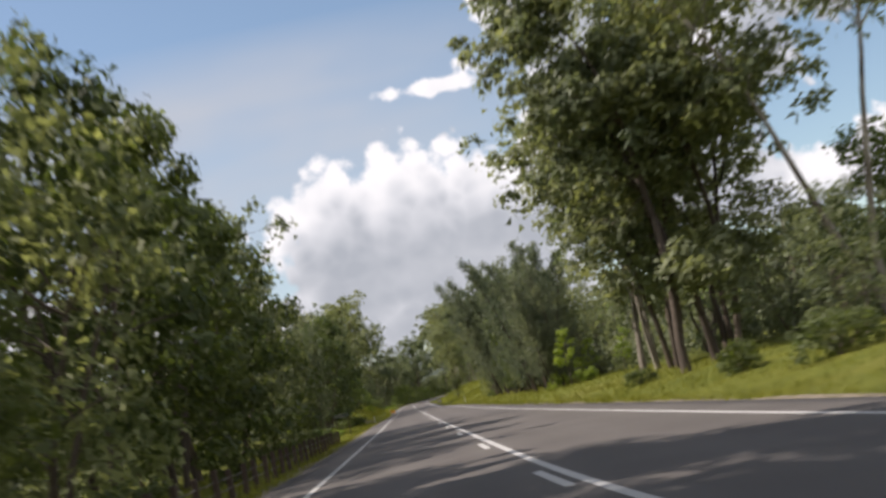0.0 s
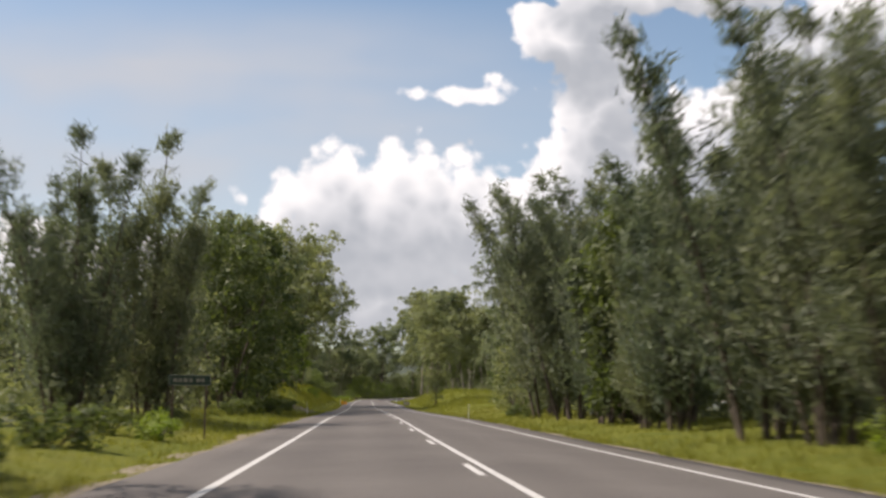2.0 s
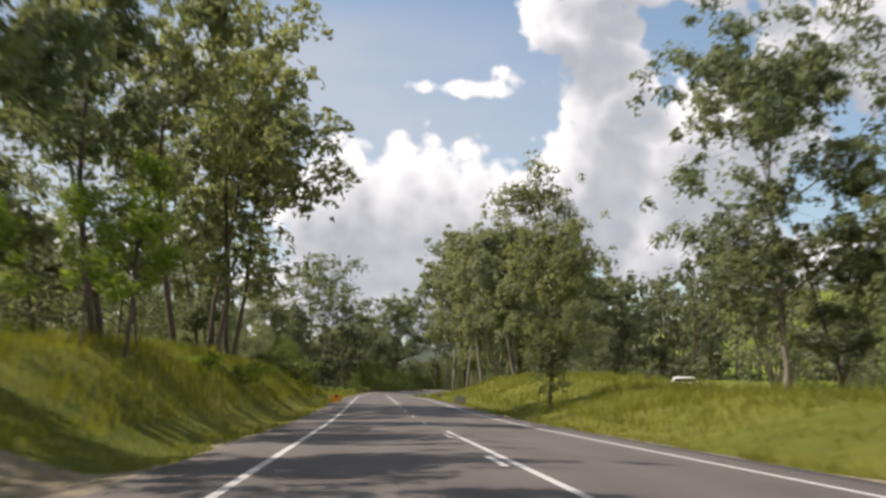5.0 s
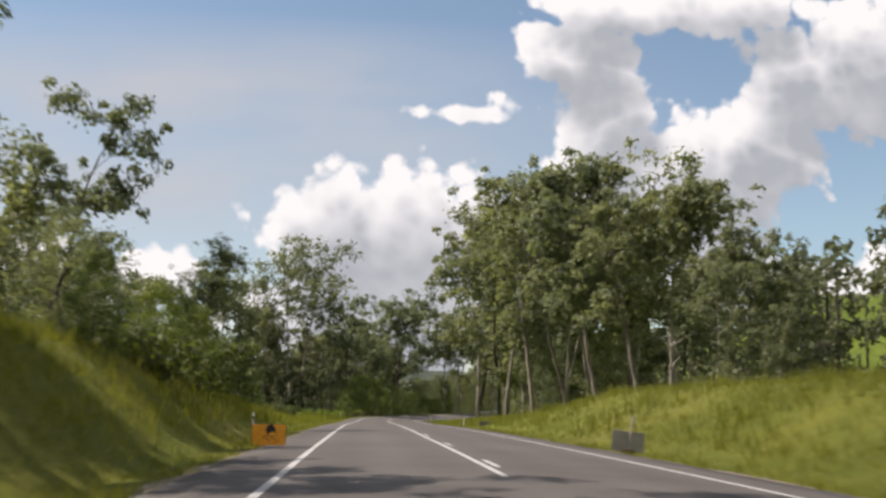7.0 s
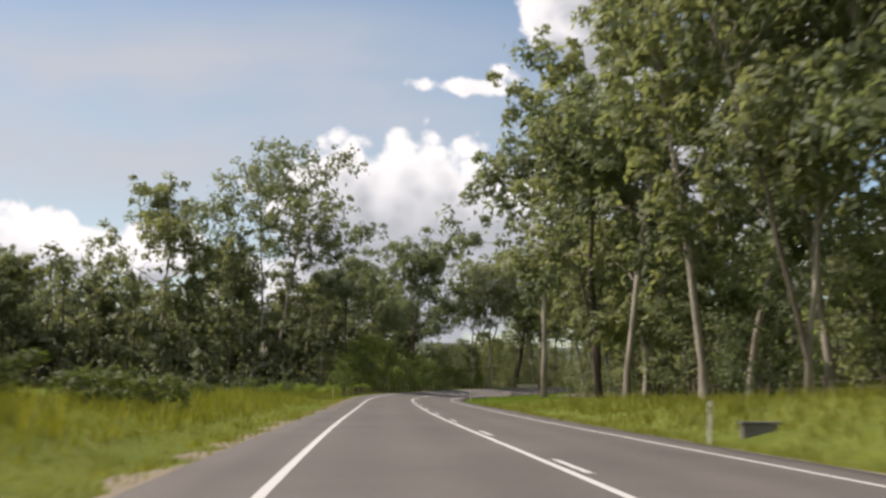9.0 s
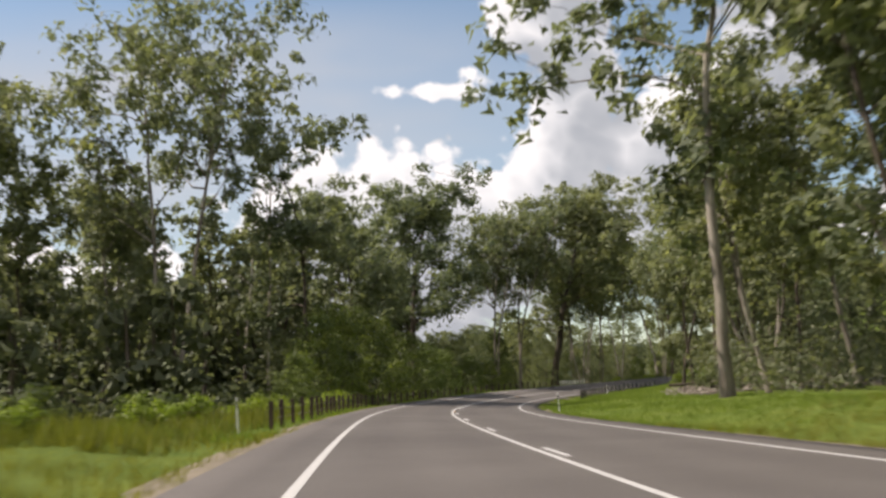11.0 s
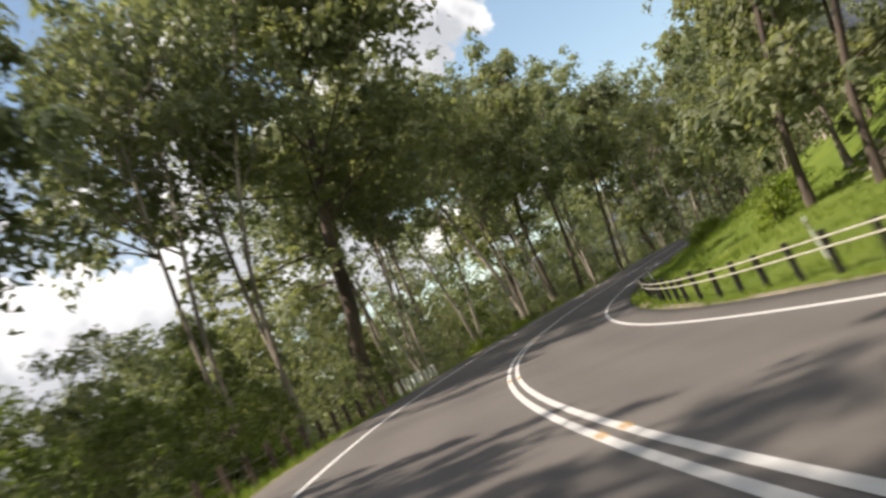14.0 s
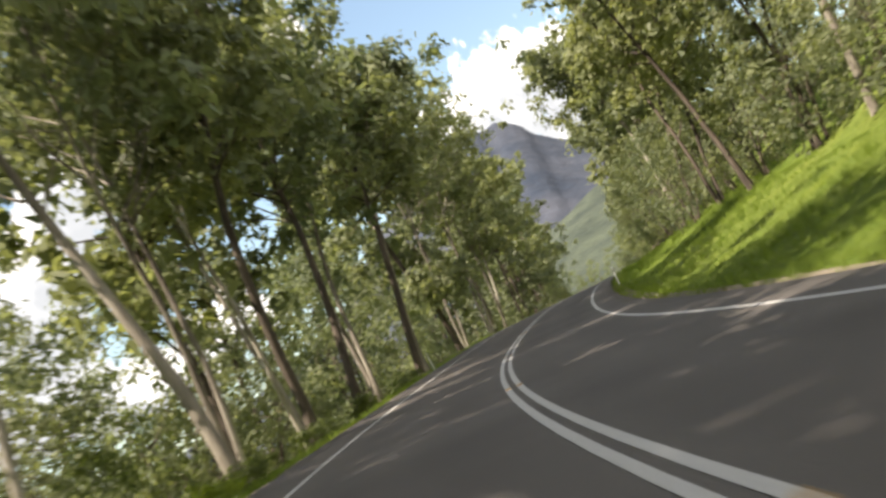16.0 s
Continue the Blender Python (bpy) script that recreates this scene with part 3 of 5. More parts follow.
# ---------------------------------------------------------------- trees
def leaves_np(centres, length, width, rng, droop=0.0, out=None, facing_out=None, four=False):
    """One pointed leaf spray at each centre. out: the way it points; facing_out: the way its flat side looks."""
    n = len(centres)
    d = rng.normal(size=(n, 3))
    if out is not None:
        d = d * 0.45 + out
    d[:, 2] -= droop
    r = rng.normal(size=(n, 3))
    if facing_out is not None:
        r = r * 0.42 + facing_out
        r /= np.linalg.norm(r, axis=1)[:, None] + 1e-9
        d -= r * (d * r).sum(1)[:, None]
    d /= np.linalg.norm(d, axis=1)[:, None] + 1e-9
    w = np.cross(d, r)
    w /= np.linalg.norm(w, axis=1)[:, None] + 1e-9
    L = length * rng.uniform(0.6, 1.4, (n, 1))
    B = width * rng.uniform(0.6, 1.4, (n, 1))
    a, c = centres - d * L / 2, centres + d * L / 2
    if four:
        m = centres - d * L * 0.08 + np.cross(d, w) * B * 0.25
        v = np.stack([a, m + w * B / 2, c, m - w * B / 2], 1).reshape(-1, 3)
        return v, np.arange(n)[:, None] * 4 + np.array([[0, 1, 2, 3]])
    v = np.stack([a + w * B * 0.6, c, a - w * B * 0.6 + d * L * 0.15], 1).reshape(-1, 3)
    return v, np.arange(n)[:, None] * 3 + np.array([[0, 1, 2]])


def limb(start, way, length, r0, r1, rng, bend=0.25, n=6, lift=0.0):
    pts, d = [np.array(start, float)], np.array(way, float)
    for _ in range(n - 1):
        d = d + rng.normal(size=3) * bend * 0.35 + np.array((0, 0, lift))
        d /= np.linalg.norm(d)
        pts.append(pts[-1] + d * length / (n - 1))
    return np.array(pts), np.linspace(r0, r1, n)


def clump(c, r, n, rng, flat=0.75):
    """Places in an uneven tuft, thicker towards its skin, and the way outwards at each."""
    p = rng.normal(size=(n, 3))
    p /= np.linalg.norm(p, axis=1)[:, None]
    lump = 1 + 0.22 * np.sin(p[:, :1] * 5 + c[0] * 7) * np.sin(p[:, 1:2] * 5 + c[1] * 5)
    return np.array(c) + p * lump * (rng.uniform(0.3, 1.0, (n, 1)) ** 0.5) * np.array((r, r, r * flat)), p + np.array((0, 0, 0.25))


def tuft(c, r, n, rng):
    """Places in a ragged umbrella of hanging leaves, and the way outwards at each."""
    p = rng.normal(size=(n, 3))
    p /= np.linalg.norm(p, axis=1)[:, None]
    p[:, 2] = np.where(p[:, 2] < -0.25, -p[:, 2] * 0.8, p[:, 2])
    a, b = rng.uniform(0, 6.28, 2)
    lump = 1 + 0.25 * np.sin(p[:, :1] * 4 + a) * np.sin(p[:, 1:2] * 4 + b)
    q = p * lump * (rng.uniform(0.15, 1.0, (n, 1)) ** 0.45) * np.array((r, r, r * 0.82))
    q[:, 2] -= rng.exponential(0.38, n) * r * (np.hypot(p[:, 0], p[:, 1]) > 0.45)
    return np.array(c) + q, p + np.array((0, 0, 0.3))


def sprays(pairs):
    return tuple(np.concatenate(q) for q in zip(*pairs))


def gum_meshes(seed, stems=1, crown_from=0.38, spread=0.13, leaves=6600, lean=0.04, thick=0.085, leaf=(0.20, 0.085), limbs=14, rise=(0.5, 1.5)):
    """A eucalypt 10 m high: slim bare stem, steep limbs, open crown of hanging tufts."""
    rng = np.random.RandomState(seed)
    wood, tips = [], []
    for k in range(stems):
        a = rng.uniform(0, 6.28)
        tilt = lean + 0.07 * (stems > 1)
        base = np.array((np.cos(a), np.sin(a), 0)) * (0.10 if stems > 1 else 0)
        pts, rad = limb(base, (np.cos(a) * tilt, np.sin(a) * tilt, 1.0), 9.4 * rng.uniform(0.86, 1.0), thick / stems ** 0.5, 0.015, rng, 0.17, 13)
        rad[0] *= 1.3
        wood.append(tube_np(pts, rad, 7))
        tips += [(pts[-1], 0.9, 1.0), (pts[-2], 0.8, 0.9)]
        for j in range(int(limbs / stems ** 0.5)):
            f = rng.uniform(crown_from, 0.98)
            i = f * (len(pts) - 1)
            p = pts[int(i)] * (1 - i % 1) + pts[min(int(i) + 1, len(pts) - 1)] * (i % 1)
            b = rng.uniform(0, 6.28)
            length = 10 * spread * rng.uniform(0.55, 1.25) * (1.25 - 0.9 * abs(f - 0.55))
            q, qr = limb(p, (np.cos(b), np.sin(b), rng.uniform(*rise)), length, 0.030 * (1.3 - f) * (1 + 4 * max(spread - 0.2, 0)), 0.007, rng, 0.45, 6)
            wood.append(tube_np(q, qr, 4))
            tips += [(q[-1], 1.0, f), (q[3], 0.7, f)]
            for _ in range(2):
                c = rng.uniform(0, 6.28)
                z, zr = limb(q[rng.randint(2, 5)], (np.cos(c), np.sin(c), rng.uniform(0.0, 0.9)), length * 0.55, 0.010, 0.004, rng, 0.4, 4)
                wood.append(tube_np(z, zr, 3))
                tips.append((z[-1], 0.85, f))
    per = leaves / sum(t[1] for t in tips) / 2.0
    cs = []
    for c, k, f in tips:
        cs.append(tuft(c, rng.uniform(0.34, 0.56) * k, int(per * k * rng.uniform(0.8, 1.3)), rng))
        for _ in range(rng.randint(1, 4)):
            o = rng.normal(size=3) * np.array((0.44, 0.44, 0.34)) - np.array((0, 0, 0.10))
            cs.append(tuft(np.array(c) + o, rng.uniform(0.20, 0.40) * k, int(per * k * rng.uniform(0.35, 0.7)), rng))
    p, o = sprays(cs)
    return join_np(wood), leaves_np(p, *leaf, rng, 0.9, None, o)


def oak_meshes(seed, leaders=4, leaves=15500, fat=0.21):
    """A she-oak 10 m high: several pointed leaders, fine needle plumes sweeping up and out, open at the tops."""
    rng = np.random.RandomState(seed)
    wood, cs, ways = [], [], []
    for k in range(leaders):
        a = rng.uniform(0, 6.28)
        r = 0 if k == 0 else rng.uniform(0.7, 2.0)
        h = 10 if k == 0 else rng.uniform(6.2, 9.7)
        pts, rad = limb((np.cos(a) * r * 0.35, np.sin(a) * r * 0.35, 0), (np.cos(a) * r * 0.11, np.sin(a) * r * 0.11, 1), h * 0.97, 0.08 if k == 0 else 0.055, 0.008, rng, 0.08, 12)
        wood.append(tube_np(pts, rad, 6))
        nb = 40
        m = leaves // leaders // nb
        for _ in range(nb):
            f = rng.uniform(0.04, 1.0) ** 0.85
            i = f * (len(pts) - 1) * 0.999
            p = pts[int(i)] * (1 - i % 1) + pts[int(i) + 1] * (i % 1)
            b = rng.uniform(0, 6.28)
            length = 10 * fat * (1.06 - f) ** 0.9 * rng.uniform(0.45, 1.25) + 0.22
            q, qr = limb(p, (np.cos(b), np.sin(b), rng.uniform(0.7, 1.3)), length, 0.016, 0.004, rng, 0.22, 5, 0.12)
            if length > 0.9:
                wood.append(tube_np(q, qr, 3))
            n = max(8, int(m * (0.5 + 0.5 * length / 1.3)))
            t = rng.uniform(0.08, 1.06, n) * 4
            j = np.clip(t.astype(int), 0, 3)
            c = q[j] * (1 - (t - j))[:, None] + q[j + 1] * (t - j)[:, None]
            thick = (0.05 + 0.17 * np.sin(np.pi * np.clip(t / 4.3, 0, 1)) * (0.5 + 0.4 * length))[:, None]
            c = c + rng.normal(size=(n, 3)) * thick
            cs.append(c)
            ways.append(np.repeat(((q[-1] - q[0]) / length)[None], n, 0) * 0.9)
    return join_np(wood), leaves_np(np.concatenate(cs), 0.28, 0.048, rng, 0.0, np.concatenate(ways))


def broad_meshes(seed, leaves=6500, tall=1.0, low=0.06, n_clump=75, girth=2.3):
    """A leafy tree or thicket 10 m high with a lumpy, dense crown."""
    rng = np.random.RandomState(seed)
    wood, cs = [], []
    stems = 3
    for k in range(stems):
        a = rng.uniform(0, 6.28)
        pts, rad = limb((np.cos(a) * 0.2, np.sin(a) * 0.2, 0), (np.cos(a) * 0.18, np.sin(a) * 0.18, 1), 5.8 * tall, 0.09, 0.02, rng, 0.22, 8)
        wood.append(tube_np(pts, rad, 7))
        for _ in range(6):
            b = rng.uniform(0, 6.28)
            q, qr = limb(pts[rng.randint(2, 7)], (np.cos(b), np.sin(b), 0.6), rng.uniform(1.0, 2.2), 0.035, 0.010, rng, 0.4, 5)
            wood.append(tube_np(q, qr, 3))
    per = leaves // n_clump
    for _ in range(n_clump):
        z = rng.uniform(low, 1.0) ** 0.9
        prof = np.sin(np.pi * np.clip(z * 0.86 + 0.12, 0, 1)) ** 0.55
        a = rng.uniform(0, 6.28)
        r = girth * prof * rng.uniform(0.35, 1.0) ** 0.5 * (1 + 0.18 * np.sin(3 * a + seed))
        c = (np.cos(a) * r, np.sin(a) * r, z * 9.3 * (1 - 0.02 * r))
        size = rng.uniform(0.45, 0.95)
        cs.append(clump(c, size, int(per * (0.4 + size ** 2)), rng, 0.75))
    p, o = sprays(cs)
    return join_np(wood), leaves_np(p, 0.24, 0.14, rng, 0.25, None, o)


def bush_meshes(seed, leaves=1100):
    """A wide shrub 2 m high that reaches the ground."""
    rng = np.random.RandomState(seed)
    wood, cs = [], []
    for _ in range(9):
        a = rng.uniform(0, 6.28)
        q, qr = limb((0, 0, 0), (np.cos(a) * 0.7, np.sin(a) * 0.7, 1), rng.uniform(1.0, 1.9), 0.03, 0.006, rng, 0.3, 5)
        wood.append(tube_np(q, qr, 4))
        cs.append(clump(q[-1], rng.uniform(0.25, 0.5), leaves // 26, rng, 0.8))
    for _ in range(22):
        a, r = rng.uniform(0, 6.28), rng.uniform(0, 1.15)
        cs.append(clump((np.cos(a) * r, np.sin(a) * r, rng.uniform(0.15, 1.75) * (1 - 0.32 * r)), rng.uniform(0.25, 0.5), leaves // 26, rng, 0.85))
    p, o = sprays(cs)
    return join_np(wood), leaves_np(p, 0.17, 0.10, rng, 0.05, None, o)


def sapling_meshes(seed, leaves=1700):
    """A young light-crowned tree 6 m high."""
    rng = np.random.RandomState(seed)
    pts, rad = limb((0, 0, 0), (0.03, 0.02, 1), 5.7, 0.06, 0.012, rng, 0.1, 9)
    wood, cs = [tube_np(pts, rad, 6)], []
    for _ in range(26):
        f = rng.uniform(0.25, 1.0)
        i = f * 7.99
        p = pts[int(i)] * (1 - i % 1) + pts[int(i) + 1] * (i % 1)
        b = rng.uniform(0, 6.28)
        q, qr = limb(p, (np.cos(b), np.sin(b), 0.7), 1.7 * (1.12 - f) ** 0.7, 0.018, 0.004, rng, 0.3, 4)
        wood.append(tube_np(q, qr, 4))
        cs.append(clump(q[-1], 0.42, leaves // 40, rng))
        cs.append(clump(q[2], 0.32, leaves // 60, rng))
    p, o = sprays(cs)
    return wood, leaves_np(p, 0.19, 0.095, rng, 0.3, None, o)


def prototype(name, meshes, bark, leaf, label, category="tree", group="roadside trees"):
    """A tree at the origin, with its parts; moved to its first place later."""
    wood, crown = meshes
    root = tagged(new(name), label, category, group)
    if isinstance(wood, list):
        for v, f in wood[1:]:
            part("branch", mesh_np("branch", v, f, M[bark], smooth=True), M[bark], root)
        wood = wood[0]
    part("trunk", mesh_np("trunk", *wood, M[bark], smooth=True), M[bark], root)
    part("crown", mesh_np("crown", *crown, M[leaf]), M[leaf], root)
    root["used"] = 0
    return root


KINDS = {}


def plant(kind, s, d, h, wide=1.0, sink=0.15, turn=None, lean=(0, 0)):
    """Sets a tree of that kind and height at station s, offset d."""
    protos, h0 = KINDS[kind]
    rng = random.Random(int(s * 31 + d * 17) + 5)
    k = rng.randrange(len(protos))
    p = ground_at(s, d)
    f = h / h0
    wide *= {"gum": 1.12, "darkgum": 1.12, "oak": 1.1, "backgum": 1.15, "bigdark": 1.15}.get(kind, 1.0)
    m = Matrix.Translation(p - Vector((0, 0, sink))) @ Euler((radians(lean[0]), radians(lean[1]), 0)).to_matrix().to_4x4() \
        @ Matrix.Rotation(rng.uniform(0, 6.28) if turn is None else radians(turn), 4, "Z") @ Matrix.Diagonal((f * wide, f * wide, f, 1))
    ob = next((p for p in protos if not p["used"]), protos[k])
    if not ob["used"]:
        ob["used"] = 1
        ob.matrix_basis = m
        return ob
    return copy_thing(ob, m @ Matrix.Diagonal((*(1 / k for k in ob.scale), 1)))


KINDS["gum"] = ([prototype("gum_tree", gum_meshes(i + 3, stems, cf, sp, 6000, leaf=(0.205, 0.098)), "bark_pale", "gum_leaf", "tall eucalypt with pale smooth trunk and open hanging crown")
                 for i, (stems, cf, sp) in enumerate(((1, 0.38, 0.17), (1, 0.32, 0.19), (2, 0.36, 0.16), (1, 0.44, 0.17)))], 10.0)
KINDS["darkgum"] = ([prototype("gum_tree", gum_meshes(i + 23, stems, cf, sp, 6500, leaf=(0.205, 0.098)), "bark_dark", "gum_leaf", "eucalypt with dark rough bark and dense grey-green crown")
                     for i, (stems, cf, sp) in enumerate(((1, 0.18, 0.19), (1, 0.12, 0.18), (2, 0.20, 0.17)))], 10.0)
KINDS["backgum"] = ([prototype("gum_tree", gum_meshes(i + 33, 1, cf, sp, 4000, leaf=(0.28, 0.130)), "bark_dark", "gum_leaf", "eucalypt of the second row, grey-green crown above a slim trunk")
                     for i, (cf, sp) in enumerate(((0.22, 0.20), (0.12, 0.19)))], 10.0)
KINDS["spreading"] = ([prototype("gum_tree", gum_meshes(53, 1, 0.20, 0.30, 16000, 0.05, 0.085, limbs=26, rise=(0.5, 1.2), leaf=(0.17, 0.080)), "bark_pale", "gum_leaf", "lone spreading eucalypt with crooked pale limbs and tufted crown")], 10.0)
KINDS["bigdark"] = ([prototype("gum_tree", gum_meshes(i + 63, 1, 0.30, 0.23, 19000, 0.03, 0.15, limbs=34, rise=(0.4, 1.2), leaf=(0.165, 0.085)), "bark_dark", "gum_leaf", "huge old eucalypt with dark trunk and broad billowing crown") for i in range(2)], 10.0)
KINDS["conical"] = ([prototype("gum_tree", gum_meshes(83, 1, 0.13, 0.135, 11000, 0.02, 0.07, limbs=40, rise=(0.3, 0.9), leaf=(0.165, 0.078)), "bark_dark", "gum_leaf", "narrow dark eucalypt with dense pointed crown above the verge")], 10.0)
KINDS["thin"] = ([prototype("gum_tree", gum_meshes(i + 73, 2, 0.46, 0.21, 7000, 0.04, 0.085, limbs=17, rise=(0.6, 1.4), leaf=(0.185, 0.088)), "bark_pale", "gum_leaf", "very tall eucalypt with long bare stems and thin feathery crown") for i in range(2)], 10.0)
KINDS["open"] = ([prototype("gum_tree", gum_meshes(57, 2, 0.55, 0.17, 2600, 0.06, 0.12, limbs=13, rise=(0.9, 1.8)), "bark_pale", "gum_leaf", "tall white-stemmed eucalypt with bare forking limbs and thin top")], 10.0)
KINDS["oak"] = ([prototype("she_oak", oak_meshes(i + 41, n), "bark_dark", "oak_leaf", "dark she-oak with pointed tops and fine drooping foliage")
                 for i, n in enumerate((5, 7, 6))], 10.0)
KINDS["broad"] = ([prototype("leafy_tree", broad_meshes(i + 61), "bark_dark", "broad_leaf", "dense dark green leafy tree with rounded lumpy crown")
                   for i in range(3)], 10.0)
KINDS["thicket"] = ([prototype("thicket_tree", broad_meshes(i + 71, 3300, 0.8, 0.0, 80, 2.6), "bark_dark", "gum_leaf", "bushy olive-green tree leafed down to the grass")
                     for i in range(2)], 10.0)
KINDS["hedge"] = ([prototype("thicket_tree", broad_meshes(i + 76, 5600, 0.7, 0.0, 90, 2.6), "bark_dark", "hedge_leaf", "dense leafy green thicket rising behind the fence") for i in range(2)], 10.0)
KINDS["bush"] = ([prototype("shrub", bush_meshes(i + 81), "bark_dark", "broad_leaf", "dark green wild shrub in the long grass", "shrub", "roadside shrubs")
                  for i in range(2)], 2.0)
KINDS["paleb"] = ([prototype("shrub", bush_meshes(i + 91), "bark_dark", "young_leaf", "bright yellow-green shrub on the verge", "shrub", "roadside shrubs")
                   for i in range(2)], 2.0)
KINDS["sapling"] = ([prototype("sapling", sapling_meshes(i + 101), "bark_dark", "young_leaf", "slender young tree with light green leaves", "tree", "saplings")
                     for i in range(2)], 6.0)

# first stretch, right: grove by the verge, she-oaks, bushy row
for s, d, h, k in ((46, 11.5, 18, "darkgum"), (44, 9.6, 18, "darkgum"), (47, 12.5, 19, "darkgum"), (50, 10.8, 18, "darkgum"), (54, 11.5, 19, "darkgum"), (54.5, 11.9, 17, "darkgum"), (59.5, 11.3, 17, "gum"), (57, 11.6, 15, "thin"), (61, 12.4, 13, "gum"), 
                   (56, 15, 17, "backgum"), (31.5, 11.6, 5, "thicket"), (25, 13.5, 4.2, "thicket"), (63, 16, 12, "thicket"), (47, 20.5, 9, "hedge"), (53, 17.5, 8, "thicket"),
                   (80, 9.9, 9.5, "oak"), (84, 9.7, 11.5, "oak"), (88, 9.5, 12.4, "oak"), (92, 11.5, 12, "oak"), (97, 9.7, 10.2, "oak"), (103, 11.5, 12, "oak"), (108, 9.6, 11, "oak"), (109, 13.5, 12.3, "broad"), (115, 9.6, 13.4, "oak"),
                   (119, 10.4, 14.6, "oak"), (124, 9.7, 15.2, "oak"), (129, 11, 9, "oak"), (95, 14.5, 10, "thicket"), (101, 9.5, 8, "oak"), (106, 10.5, 11.5, "broad"), (112, 11, 12, "oak"), (121, 12.5, 13, "oak"), (136, 11.5, 7, "thicket"), (141, 11.5, 8, "broad"), (139, 9.6, 6.5, "thicket"), (145, 11.5, 8, "thicket"), (150, 11.0, 8, "broad"), (118, 14.5, 11, "thicket"), (127, 14.5, 8, "thicket"), (86, 14, 9, "thicket"),
                   (147, 13.5, 9.5, "thicket"), (152, 13, 9.5, "broad"), (158, 14, 10.5, "thicket"), (164, 14, 10.5, "broad"), (171, 14.5, 10, "thicket"), (178, 15, 9, "thicket"), (160, 20, 9.5, "broad"), (177, 21, 7.5, "thicket"), (168, 24, 9, "broad"), (140, 17, 8, "thicket"),
                   (207, 20.3, 20.5, "spreading"), (212, 21.5, 11, "gum"), (205, 22.5, 12, "darkgum"), (209, 24, 10, "gum"), (203, 25, 14, "gum"), (213, 8.4, 15.8, "conical"), (216, 27, 12, "thicket"), (196, 27, 10, "thicket"), (188, 30, 10, "thicket"), (224, 36, 11, "thicket"), (236, 38, 11, "thicket"), (246, 34, 12, "thicket")):
    plant(k, s, d, h, {213: 1.0}.get(s, 1.12))
plant("gum", 382, 12.9, 33, 1.05, lean=(0, -4))
plant("open", 42, 17.6, 21, 1.0, turn=40, lean=(0, -9))
for s, d, h in ((77, 10, 4.2), (79.5, 12, 3.2), (73, 13, 3)):
    plant("sapling", s, d, h)
# second stretch, right: the tall grove on the bank
for s, d, h, k in ((286, 27, 8, "gum"), (291, 24, 11.5, "gum"), (295, 26, 16, "gum"), (300, 20.5, 20, "gum"), (305, 25, 24, "gum"), (310, 19, 26, "gum"), (315, 23, 27, "gum"), (319, 17.5, 26.5, "gum"),
                   (325, 21, 28, "gum"), (329, 15.5, 28, "gum"), (335, 20, 27, "gum"), (342, 14, 27, "gum"), (349, 17, 28, "gum"), (355, 14.5, 28, "darkgum"), (362, 18.5, 27, "gum"), (369, 17, 26, "darkgum"),
                   (296, 32, 13, "backgum"), (308, 33, 18, "backgum"), (322, 30, 22, "backgum"), (338, 29, 24, "backgum"), (352, 28, 24, "backgum"), (366, 27, 24, "backgum"), (378, 23, 24, "backgum"),
                   (333, 26, 12, "thicket"), (346, 24, 12, "thicket"), (358, 24, 13, "thicket"), (314, 29, 11, "thicket"), (300, 30, 9, "thicket"), (372, 22, 11, "thicket"), (306, 22, 9, "thicket"), (318, 21, 10, "thicket"), (328, 18.5, 10, "thicket"), (340, 18, 11, "thicket"), (353, 18.5, 11, "thicket"), (364, 20, 11, "thicket"), (293, 27, 8, "thicket"), (324, 25, 13, "broad"), (343, 23, 13, "broad"), (360, 23, 13, "broad")):
    plant(k, s, d, h)
